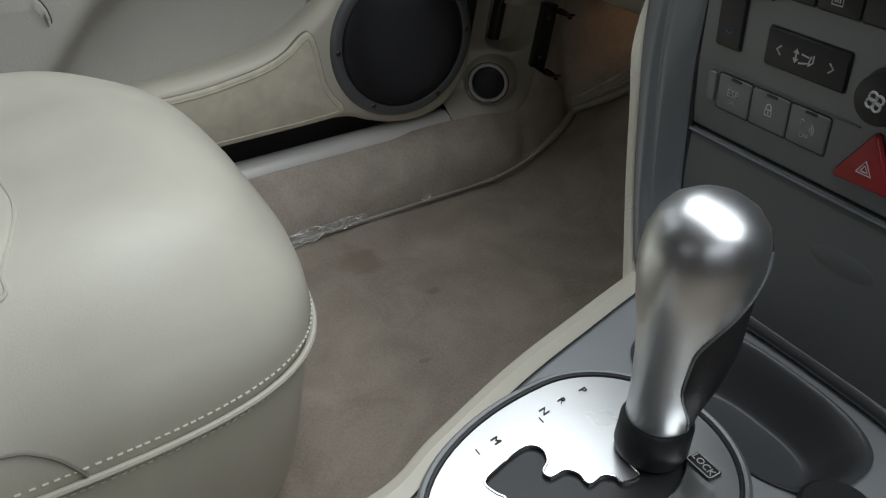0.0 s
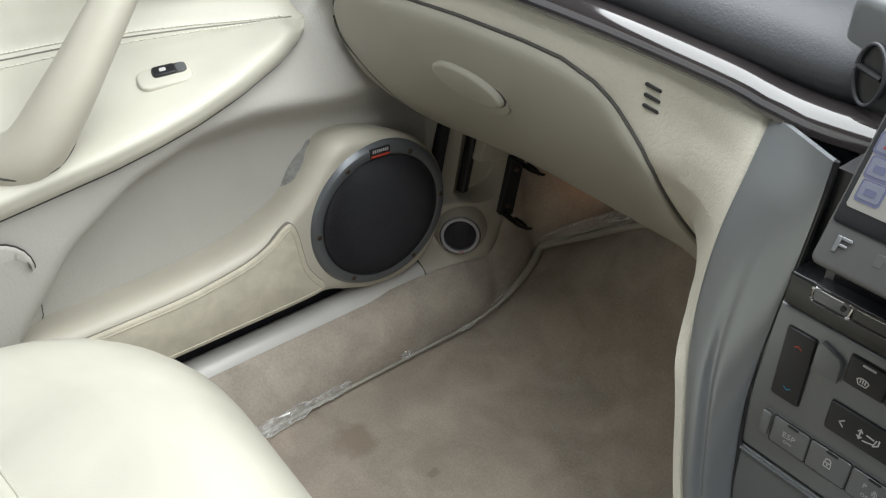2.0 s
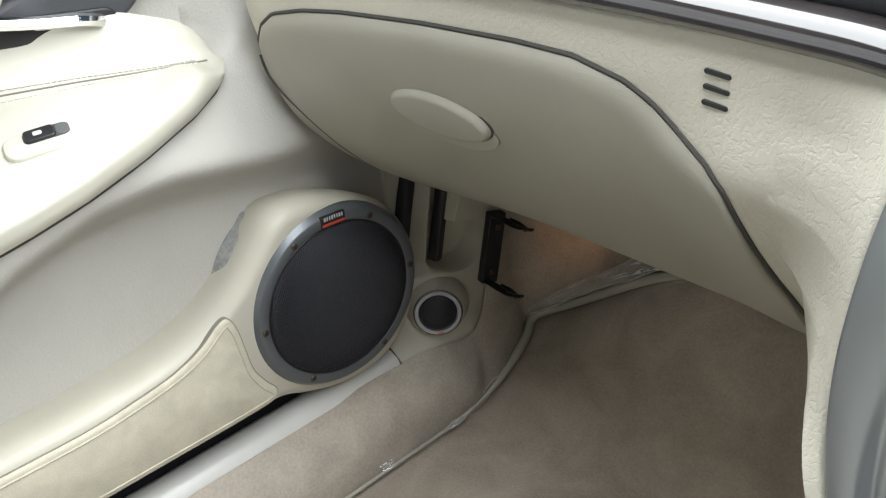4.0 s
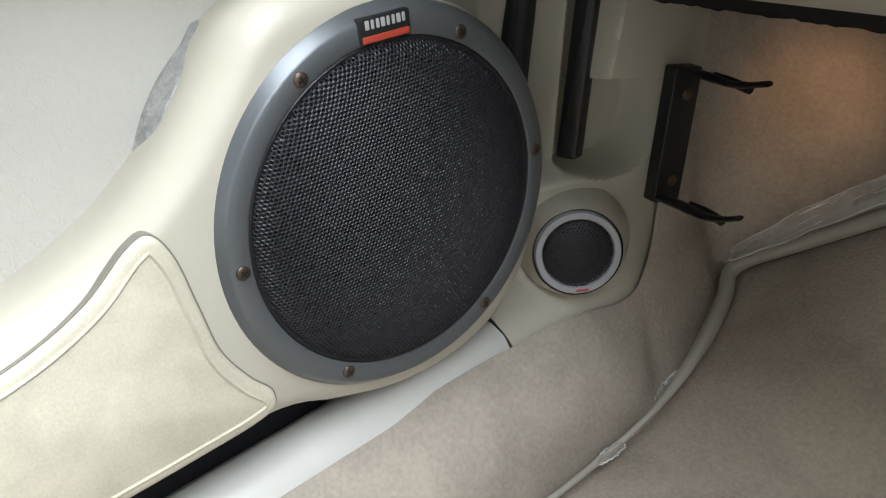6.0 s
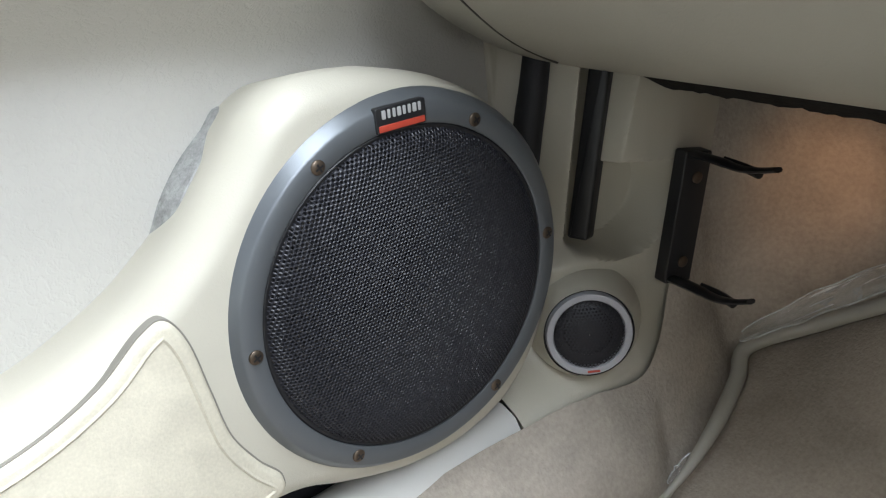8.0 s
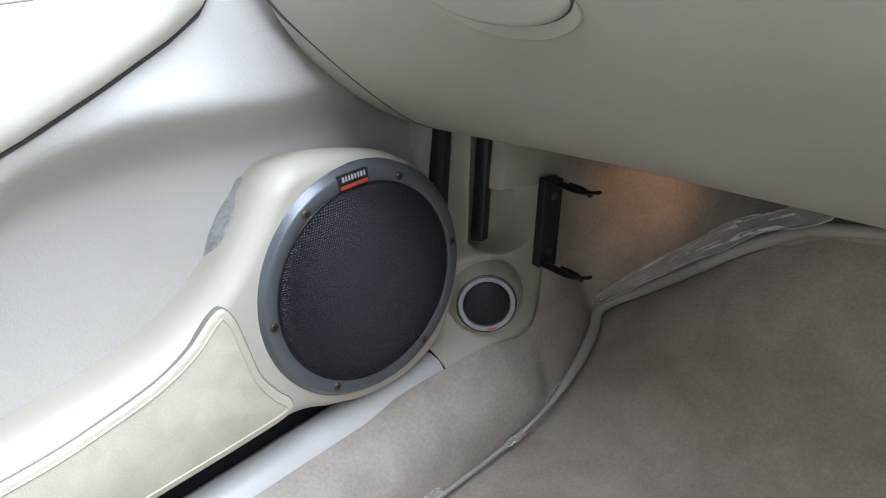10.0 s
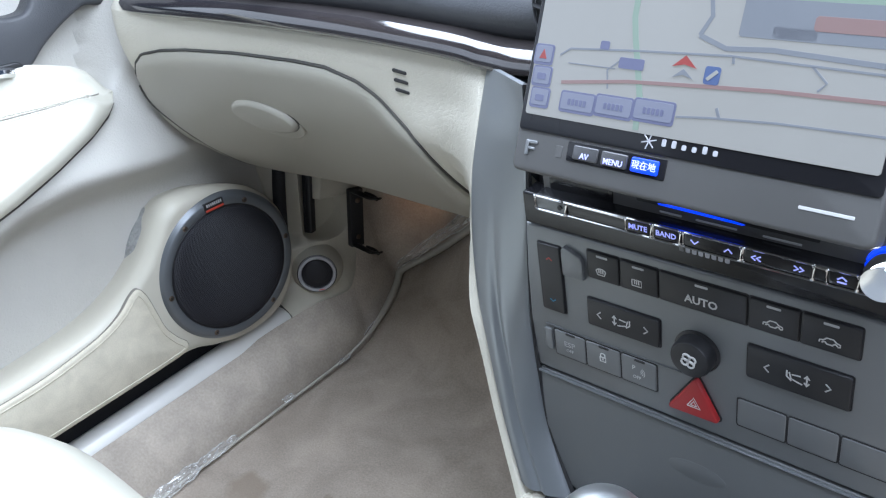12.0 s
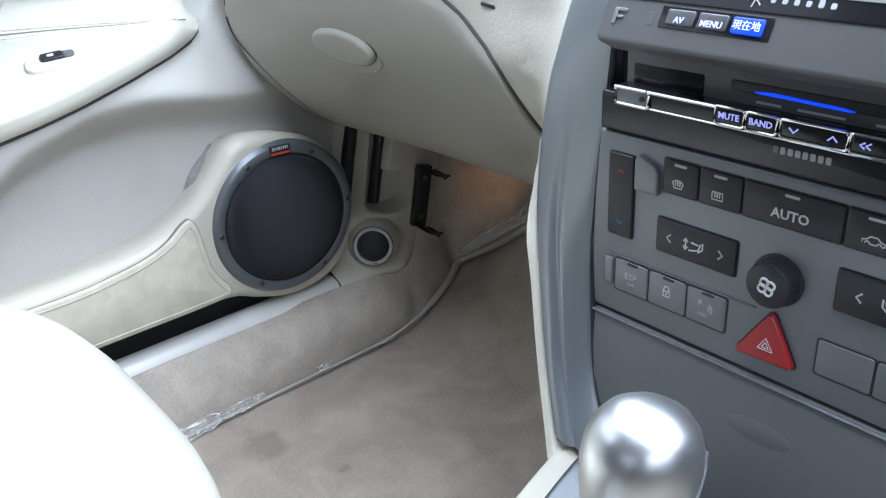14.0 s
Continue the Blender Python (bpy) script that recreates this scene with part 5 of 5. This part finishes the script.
# maker's mark as a plain star and bars
for k in range(3):
    a = radians(60 * k + 15)
    part("star_stroke", plate(ribbon([(-0.0139 - 0.0038 * math.cos(a), 0.0262 - 0.0038 * math.sin(a)), (-0.0139 + 0.0038 * math.cos(a), 0.0262 + 0.0038 * math.sin(a))], 0.0006), lambda u, v, h: on_mon(u, v, h + 0.0012 + 0.00005 * k), 0.0003, 0.0001, 1), M_RINGLIGHT, monitor, smooth=False)
for k in range(6):
    tall = 0.0042 if k in (0, 1, 4) else 0.0030
    part("mark_bar", plate(rrect(-0.0063 + 0.0049 * k, 0.0262 + tall / 2 - 0.0017, 0.0022, tall * 0.8, 0.0006, 2), lambda u, v, h: on_mon(u, v, h + 0.0012), 0.0003, 0.0001, 1), M_RINGLIGHT, monitor, smooth=False)
emblem = part("emblem", plate(rrect(-0.0800, 0.0124, 0.0020, 0.0076, 0.0003, 1), lambda u, v, h: on_mon(u, v, h + 0.0010), 0.0012, 0.0003, 1), M_GREY, monitor, "small raised silver emblem")
for poly in (rrect(-0.0766, 0.0154, 0.0048, 0.0016, 0.0003, 1), rrect(-0.0772, 0.0122, 0.0036, 0.0013, 0.0003, 1)):
    part("emblem_bar", plate(poly, lambda u, v, h: on_mon(u, v, h + 0.0010), 0.0012, 0.0003, 1), M_GREY, emblem)
part("sensor_window", plate(rrect(-0.0610, 0.0132, 0.0040, 0.0058, 0.0004, 1), lambda u, v, h: on_mon(u, v, h + 0.0002), 0.0004, 0.0001, 1), M_BEZEL, monitor, "tiny dim sensor window")
keys = part("key_panel", plate(rrect(-0.0296, 0.0147, 0.0530, 0.0098, 0.0008, 2), lambda u, v, h: on_mon(u, v, h + 0.0005), 0.001, 0.0003), M_BLACKGLOSS, monitor, "black panel with three keys")
for word, u, material in (("AV", -0.0452, M_KEYMETAL), ("MENU", -0.0294, M_KEYMETAL), ("\u73fe\u5728\u5730", -0.0134, M_BLUELIT)):
    lit = material is M_BLUELIT
    key = part("key", plate(rrect(u, 0.0147, 0.0138, 0.0068, 0.0008, 2), lambda a, b, h: on_mon(a, b, h + 0.0018), 0.002, 0.0006), material, keys, "lit blue key" if lit else "silver key")
    text_part("key_letters", word, 0.0042 if lit else 0.0038, on_mon(u, 0.0145 if lit else 0.0133, 0.0022), (1, 0, 0), MU, M_KEYWHITE if lit else M_KEYLIT, key, bold=0.0 if lit else 0.02)
part("print_bars", plate(rrect(0.068, 0.0112, 0.022, 0.0014, 0.0003, 1), lambda u, v, h: on_mon(u, v, h + 0.0003), 0.0003, 0.0001, 1), M_GREYPRINT, monitor, "pale unreadable print")

face = part("faceplate", plate(rrect(0.008, 0.4560, 0.186, 0.036, 0.002), lambda u, v, h: on_face(u, v, h + 0.004), 0.02, 0.0012), M_BEZEL, stereo, "dark grey faceplate behind the monitor")
part("lower_trim", plate(rrect(0.008, 0.4302, 0.222, 0.0205, 0.0015), lambda u, v, h: on_face(u, v, h + 0.0015), 0.018, 0.0014), M_BLACKGLOSS, stereo, "black glossy strip under the keys")
part("disc_slot", plate(rrect(0.020, 0.4563, 0.092, 0.0048, 0.001, 2), lambda u, v, h: on_face(u, v, h + 0.0046), 0.001, 0.0002), M_BLACK, face, "narrow disc slot")
part("slot_light", plate([(-0.0136, 0.4552), (-0.0130, 0.4545), (0.030, 0.4539), (0.0318, 0.4545), (0.0260, 0.4552), (-0.006, 0.4560)], lambda u, v, h: on_face(u, v, h + 0.0051), 0.0006, 0.0001, 1), M_BLUELIT, face, "blue glowing line under the slot")
part("card_window", plate(rrect(-0.0600, 0.4535, 0.040, 0.0100, 0.001, 2), lambda u, v, h: on_face(u, v, h + 0.0044), 0.001, 0.0002), M_BLACKGLOSS, face, "dim display window")
for u, w in ((-0.007, 0.012), (0.017, 0.021), (0.049, 0.018)):
    part("print_bar", plate(rrect(u, 0.4505, w, 0.0011, 0.0002, 1), lambda a, b, h: on_face(a, b, h + 0.0043), 0.0003, 0.0001, 1), M_GREYPRINT, face, "faint grey print")
bar = part("key_bar", plate(rrect(0.0035, 0.4442, 0.176, 0.0088, 0.0016), lambda u, v, h: on_face(u, v, h + 0.0136), 0.0130, 0.0012), M_BLACKGLOSS, stereo, "glossy bar with small keys")
part("bar_edge", tube([on_face(u, 0.4482, 0.0139) for u in (-0.084, -0.05, 0.0, 0.05, 0.091)], 0.0009, 6), M_CHROME, bar, "chrome upper edge")
part("bar_edge", tube([on_face(u, 0.4400, 0.0134) for u in (-0.084, -0.05, 0.0, 0.05, 0.091)], 0.0006, 6), M_CHROME, bar, "chrome lower edge")
bar_rim = rrect(-0.0735, 0.4442, 0.0200, 0.0082, 0.0016, 3)
part("bar_end", tube([on_face(u, v, 0.0140) for u, v in bar_rim + bar_rim[:1]], 0.0009, 6), M_CHROME, bar, "chrome outline at the bar's end")
part("bar_end_hollow", plate(rrect(-0.0735, 0.4440, 0.0188, 0.0070, 0.0014, 3), lambda u, v, h: on_face(u, v, h + 0.0139), 0.001, 0.0001), M_GREY, bar, "silver plate at the bar's end")
part("bar_pin", disc(on_face(-0.0672, 0.4442, 0.0144), (0, -1, 0), [(0.0014, -0.001), (0.0014, 0.0003), (0.0004, 0.0003)], 14), M_BLACK, bar)
GROUPS = (((-0.0190, 0.0138, "MUTE"),), ((-0.0034, 0.0138, "BAND"),), ((0.0117, 0, "v"), (0.0286, 0, "^")), ((0.0418, 0, "<<"), (0.0617, 0, ">>")), ((0.0800, 0.0125, "-"),))
SYMBOLS = {"v": [[(-2, 1), (0, -1), (2, 1)]], "^": [[(-2, -1), (0, 1), (2, -1)]], "<<": [[(0, 1.3), (-2, 0), (0, -1.3)], [(2.4, 1.3), (0.4, 0), (2.4, -1.3)]], ">>": [[(0, 1.3), (2, 0), (0, -1.3)], [(-2.4, 1.3), (-0.4, 0), (-2.4, -1.3)]], "-": [[(-2, -1.2), (2, -1.2)], [(-2, 0), (0, 1.6), (2, 0)]]}
for group in GROUPS:
    us = [q[0] for q in group]
    mid, w = (us[0] + us[-1]) / 2, group[0][1] or us[-1] - us[0] + 0.0115
    key = part("key", plate(rrect(mid, 0.4452, w, 0.0072, 0.0012, 2), lambda a, b, h: on_face(a, b, h + 0.0152), 0.003, 0.0008), M_BLACKGLOSS, bar, "dark key with lit letters" if len(group) == 1 else "long rocking key with lit arrows")
    ring = rrect(mid, 0.4452, w + 0.0008, 0.0080, 0.0014, 3)
    part("key_rim", tube([on_face(a, b, 0.0150) for a, b in ring + ring[:1]], 0.0006, 6), M_CHROME, key, "chrome key rim")
    for u, _, word in group:
        if len(word) == 4:
            text_part("key_letters", word, 0.0041, on_face(u, 0.4452, 0.0155), (1, 0, 0), (0, 0, 1), M_KEYLIT, key, bold=0.015)
        else:
            bm = bmesh.new()
            for q in SYMBOLS[word]:
                plate(ribbon([(u + a * 0.001, 0.4452 + b * 0.001) for a, b in q], 0.0007), lambda a, b, h: on_face(a, b, h + 0.0155), 0.0003, 0.00005, 1, bm=bm)
            part("key_symbol", bm, M_KEYLIT, key, smooth=False)
part("volume_knob", disc(on_face(0.0960, 0.4500, 0.004), (0, -1, 0), [(0.0090, -0.002), (0.0090, 0.013), (0.0080, 0.015), (0.0005, 0.0152)], 36), M_CHROME, stereo, "chrome volume knob")
bm = tube([on_face(0.0960 + 0.0098 * math.cos(a), 0.4500 + 0.0098 * math.sin(a), 0.005) for a in [2 * math.pi * k / 30 for k in range(31)]], 0.0011, 6)
part("knob_light", bm, M_BLUELIT, stereo, "blue lit ring round the knob")
for k in range(8):
    part("mark_bar", plate(rrect(-0.0026 + 0.0035 * k, 0.4302, 0.0025, 0.0034, 0.0006, 2), lambda u, v, h: on_face(u, v, h + 0.0017), 0.0003, 0.0001, 1), M_RINGLIGHT if k else M_KEYMETAL, face, smooth=False)

# ---- climate panel ----
climate = thing("climate_panel", (0.008, 0.2, 0.316), "grey climate panel with black keys and rotary knob", "control panel")
PANEL = [(-0.1045, 0.4185), (-0.1072, 0.385), (-0.1085, 0.350), (-0.1070, 0.3105), (0.1195, 0.3105), (0.1210, 0.350), (0.1215, 0.385), (0.1205, 0.4185)]
part("face", plate(PANEL, lambda u, v, h: on_face(u, v, h), 0.012, 0.0022), M_GREY, climate, "grey metallic face")


def key_cap(name, u0, u1, v0, v1, h, material, label="", r=0.0015, parent=None):
    g = part(name + "_gap", plate(rrect((u0 + u1) / 2, (v0 + v1) / 2, u1 - u0 + 0.0012, v1 - v0 + 0.0012, r, 2), lambda a, b, q: on_face(a, b, q + 0.0004), 0.001, 0.0001, 1), M_BLACK, parent or climate) if name != "row" else None
    k = part(name, plate(rrect((u0 + u1) / 2, (v0 + v1) / 2, u1 - u0, v1 - v0, r, 2), lambda a, b, q: on_face(a, b, q + h), h + 0.0005, 0.0009), material, parent or climate, label)
    return k


def marks(parent, material, lines, ou, ov, s, h, w=0.0007, name="symbol", label=""):
    bm = bmesh.new()
    for q in lines:
        plate(ribbon([(ou + a * s, ov + b * s) for a, b in q], w), lambda a, b, t: on_face(a, b, t + h), 0.0003, 0.00005, 1, bm=bm)
    return part(name, bm, material, parent, label, smooth=False)


def arc(cx, cy, r, a0, a1, n=10, sy=1.0):
    return [(cx + r * math.cos(radians(a0 + (a1 - a0) * k / n)), cy + sy * r * math.sin(radians(a0 + (a1 - a0) * k / n))) for k in range(n + 1)]


rocker = key_cap("temperature_rocker", -0.0965, -0.0800, 0.3605, 0.4080, 0.0018, M_BLACK, "tall black temperature rocker")
marks(rocker, M_REDPRINT, [[(-2.5, -1), (0, 1), (2.5, -1)]], -0.088, 0.3985, 0.0008, 0.0020, 0.0008, "red_arrow", "red up arrow")
marks(rocker, M_BLUEPRINT, [[(-2.5, 1), (0, -1), (2.5, 1)]], -0.088, 0.3690, 0.0008, 0.0020, 0.0008, "blue_arrow", "blue down arrow")
part("rocker_cap", plate([(-0.0785, 0.4075), (-0.0765, 0.4105), (-0.066, 0.4065), (-0.064, 0.4030), (-0.064, 0.391), (-0.0785, 0.391)], lambda a, b, q: on_face(a, b, q + 0.003), 0.003, 0.0008), M_GREY, climate, "raised pale end of the key row")
row_x = (-0.0620, -0.0405, -0.0165, 0.0330, 0.0590, 0.0875)
FAN_ARC = [arc(0, 0, 4, 20, 160, 10, 0.7), [(-4, 1.2), (-2.6, -2.4), (2.6, -2.4), (4, 1.2)], [(-1.6, 2.2), (-1.6, -1)], [(0, 2.2), (0, -1)], [(1.6, 2.2), (1.6, -1)]]
RECT = [[(-3.6, 2.4), (3.6, 2.4), (3.6, -2.4), (-3.6, -2.4), (-3.6, 2.4)], [(-1.6, 3), (-1.6, -1)], [(0, 3), (0, -1)], [(1.6, 3), (1.6, -1)]]
CAR = [[(-6, -1.5), (-6, 0.2), (-3.6, 0.8), (-1.8, 2.6), (2, 2.6), (3.8, 0.8), (6, 0.2), (6, -1.5), (4.6, -1.7)], arc(-3.2, -1.6, 1.2, 0, 180), arc(3.2, -1.6, 1.2, 0, 180), [(-2, -1.7), (2, -1.7)]]
for k, (a, b) in enumerate(zip(row_x, row_x[1:])):
    key = key_cap("key", a + 0.0004, b - 0.0004, 0.3940, 0.4122, 0.0016, M_BLACK, "flat black key")
    part("indicator", plate(rrect((a + b) / 2, 0.4100, 0.0072, 0.0014, 0.0003, 1), lambda u, v, h: on_face(u, v, h + 0.0018), 0.0004, 0.0001, 1), M_GREYPRINT, key, "unlit indicator bar")
    if k == 2:
        text_part("key_letters", "AUTO", 0.0066, on_face((a + b) / 2, 0.4005, 0.0019), (1, 0, 0), (0, 0, 1), M_WHITE, key, bold=0.022)
    else:
        marks(key, M_WHITE, (FAN_ARC, RECT, None, CAR, CAR)[k], (a + b) / 2 - (0.001 if k < 2 else 0), 0.4000, 0.0008 if k < 2 else 0.0008, 0.0018, 0.0007)


def seat_sym(flip):
    s = -1 if flip else 1
    return [[(s * a, b) for a, b in q] for q in ([(3, 1.8), (2.2, -1.2), (-0.5, -2), (-2.4, -2.4)], [(4, 2.4), (4, -0.5), (2, -2.2)], [(-1.5, 1.4), (2, 1.0)], [(-4, -2.5), (-4, 2.5)], [(-5, 1), (-4, 2.6), (-3, 1)], [(-5, -1), (-4, -2.6), (-3, -1)])]


for name, u0, u1, v0, v1, flip in (("air_key", -0.0635, -0.0165, 0.3602, 0.3792, False), ("air_key", 0.0335, 0.0855, 0.3622, 0.3830, True)):
    key = key_cap(name, u0, u1, v0, v1, 0.0020, M_BLACK, "wide black air direction key")
    mid, vm = (u0 + u1) / 2, (v0 + v1) / 2
    marks(key, M_WHITE, seat_sym(flip), mid, vm, 0.00125, 0.0022, 0.0008)
    for q in ([(-14, 2.4), (-16.5, 0), (-14, -2.4)], [(14, 2.4), (16.5, 0), (14, -2.4)]):
        marks(key, M_GREYPRINT, [q], mid, vm, 0.0010, 0.0022, 0.0009, "arrow")
fan = part("fan_knob", disc(on_face(0.0055, 0.3665, 0), (0, -1, 0), [(0.0132, -0.001), (0.0132, 0.0010), (0.0118, 0.0015), (0.0116, 0.0080), (0.0109, 0.0095), (0.0097, 0.0100), (0.0005, 0.0100)], 56), M_BLACK, climate, "round black fan knob")
bm = bmesh.new()
for k in range(4):
    a = radians(90 * k + 30)
    q = [(0.0055 + 0.0024 * math.cos(a) + 0.0020 * math.cos(w), 0.3665 + 0.0024 * math.sin(a) + 0.0020 * math.sin(w)) for w in [2 * math.pi * j / 14 for j in range(15)]]
    tube([on_face(u, v, 0.0102) for u, v in q], 0.00065, 5, bm=bm)
part("fan_symbol", bm, M_WHITE, fan)
part("tab", plate(rrect(-0.0950, 0.3370, 0.0060, 0.0165, 0.0015, 2), lambda u, v, h: on_face(u, v, h + 0.0015), 0.0015, 0.0008), M_GREY, climate)
for k, (u0, u1) in enumerate(((-0.0905, -0.0680), (-0.0672, -0.0435), (-0.0427, -0.0195))):
    key = key_cap("small_key", u0, u1, 0.3265, 0.3460, 0.0010, M_GREY, "small grey key")
    part("indicator", plate(rrect((u0 + u1) / 2 + 0.001, 0.3450, 0.0070, 0.0015, 0.0004, 1), lambda a, b, h: on_face(a, b, h + 0.0014), 0.0006, 0.0001, 1), M_BLACK, key, "dark indicator bar")
    mid = (u0 + u1) / 2
    if k == 0:
        text_part("key_letters", "ESP", 0.0056, on_face(mid, 0.3372, 0.0013), (1, 0, 0), (0, 0, 1), M_GREYPRINT, key)
        text_part("key_letters", "OFF", 0.0032, on_face(mid, 0.3325, 0.0013), (1, 0, 0), (0, 0, 1), M_GREYPRINT, key)
    elif k == 1:
        marks(key, M_WHITE, [arc(0, 1.6, 1.7, 0, 180), [(-1.7, 1.6), (-1.7, 0)], [(1.7, 1.6), (1.7, 0)], [(-2.2, 0), (2.2, 0), (2.2, -3.4), (-2.2, -3.4), (-2.2, 0)], [(0, -1), (0, -2.4)]], mid, 0.3375, 0.0009, 0.0012, 0.0007, "lock_symbol")
    else:
        text_part("key_letters", "P", 0.0046, on_face(mid - 0.003, 0.3390, 0.0013), (1, 0, 0), (0, 0, 1), M_GREYPRINT, key)
        text_part("key_letters", "OFF", 0.0032, on_face(mid - 0.001, 0.3325, 0.0013), (1, 0, 0), (0, 0, 1), M_GREYPRINT, key)
        marks(key, M_GREYPRINT, [arc(0, 0, 1.5, -40, 60), arc(0, 0, 2.8, -40, 60), arc(0, 0, 4.0, -40, 60)], mid + 0.0005, 0.3365, 0.0009, 0.0012, 0.0005)
for u0, u1 in ((0.0290, 0.0555), (0.0565, 0.0820), (0.0830, 0.1080)):
    key_cap("blank_key", u0, u1, 0.3255, 0.3445, 0.0008, M_GREY, "blank grey key")
tri = [(-0.0120, 0.3215), (0.0205, 0.3225), (0.0060, 0.3500)]
tri_s = []
for k in range(3):
    a, b, c = Vector(tri[k - 1]), Vector(tri[k]), Vector(tri[(k + 1) % 3])
    tri_s += [tuple(b.lerp(a, 0.08)), tuple(b.lerp(a, 0.03).lerp(c, 0.03)), tuple(b.lerp(c, 0.08))]
part("hazard_gap", plate(inset(tri_s, -0.0010), lambda u, v, h: on_face(u, v, h + 0.0004), 0.001, 0.0001, 1), M_BLACK, climate)
hazard = part("hazard_button", plate(tri_s, lambda u, v, h: on_face(u, v, h + 0.0038), 0.005, 0.0012), M_HAZARD, climate, "red triangular hazard button")
marks(hazard, M_WHITE, [[(-4, -2.6), (4, -2.6), (0, 4.2), (-4, -2.6)], [(-1.9, -1.4), (1.9, -1.4), (0, 1.8), (-1.9, -1.4)]], 0.0052, 0.3315, 0.00098, 0.0040, 0.0006, "hazard_symbol")
bm = bmesh.new()
part("panel_step", tube([on_face(u, 0.3478, 0.0004) for u in (-0.0965, -0.05, -0.004)], 0.0005, 5), M_GREYDARK, climate)

# ---- clear tape along the mat's edge ----
def tape_strip(points, width, tilt, seed, n=90):
    """A crumpled clear film; gives the film, its two curled edges and pale folds that stand for glints."""
    pts = spline(points, n)
    rng = random.Random(int(seed * 100))

    def fn(u, v):
        p = pts[min(n - 1, max(0, round(u * (n - 1))))]
        w = (v - 0.5) * width * (0.30 + 0.70 * math.sin(math.pi * min(1.0, max(0.0, u))) ** 0.5) * (0.9 + 0.35 * noise.noise((u * 11, seed, 0)))
        lift = 0.0040 * abs(noise.noise((p.x * 55 + seed, p.y * 55, v * 3))) + 0.0022 * noise.noise((p.x * 150, p.y * 150, v * 5 + seed))
        return p + Vector(tilt[0]) * w + Vector(tilt[1]) * (0.0035 + lift)

    film = sheet(n - 1, 9, fn)
    edges = []
    for v in (0.02, 0.98):
        edges.append(tube([Vector(fn(k / (n - 1), v)) for k in range(n)], 0.0005, 5))
    # pale, nearly opaque facets scattered over the film as its glints
    folds = bmesh.new()
    for _ in range(max(3, int((Vector(points[0]) - Vector(points[-1])).length / 0.011))):
        u, v, du = rng.uniform(0.02, 0.86), rng.uniform(0.08, 0.90), rng.uniform(0.04, 0.13)
        up = Vector(tilt[1]) * 0.0012
        quad = [fn(u, v) + up, fn(u + du, v + rng.uniform(-0.14, 0.14)) + up * rng.uniform(0.8, 1.6), fn(u + du * rng.uniform(0.6, 1.0), v + rng.uniform(0.05, 0.14)) + up * rng.uniform(0.8, 1.8), fn(u + du * 0.15, v + rng.uniform(0.04, 0.10)) + up]
        folds.faces.new([folds.verts.new(q) for q in quad])
    return film, edges, folds


ACROSS = ((0.78, 0.0, -0.62), (0.62, 0, 0.78))
FLAT = ((0.9, 0.1, 0.1), (0.5, -0.1, 0.85))
for label, pts, width, tilt in (
        ("wrinkled clear tape on the mat edge", [(-0.577, 0.0, 0.006), (-0.577, 0.07, 0.006), (-0.576, 0.135, 0.006)], 0.024, ACROSS),
        ("narrow torn end of clear tape on the mat edge", [(-0.576, 0.130, 0.006), (-0.576, 0.160, 0.006), (-0.576, 0.190, 0.006)], 0.012, ACROSS),
        ("short scrap of clear tape on the mat edge", [(-0.577, 0.262, 0.007), (-0.576, 0.276, 0.007)], 0.009, ACROSS),
        ("short scrap of clear tape on the mat edge", [(-0.571, 0.348, 0.006), (-0.570, 0.368, 0.008)], 0.010, FLAT),
        ("short scrap of clear tape on the mat edge", [(-0.572, 0.402, 0.017), (-0.573, 0.425, 0.024)], 0.010, FLAT),
        ("long wrinkled clear tape across the bulkhead carpet", [(-0.584, 0.494, 0.073), (-0.547, 0.513, 0.102), (-0.508, 0.517, 0.132), (-0.466, 0.514, 0.164), (-0.43, 0.507, 0.188), (-0.38, 0.50, 0.212)], 0.027, ((0.1, 0.35, 0.93), (0.1, -0.93, 0.35)))):
    film, edges, folds = tape_strip(pts, width, tilt, len(label) * 0.37 + pts[0][1] * 9)
    tape = thing("sealing_tape", pts[0], label, "tape", "tape on the mat edge")
    part("film", film, M_TAPE, tape, "clear crumpled film")
    for bm in edges:
        part("curled_edge", bm, M_FOLD, tape, "bright curled edge")
    part("folds", folds, M_FOLD, tape, "small pale folds standing for glints", smooth=False)
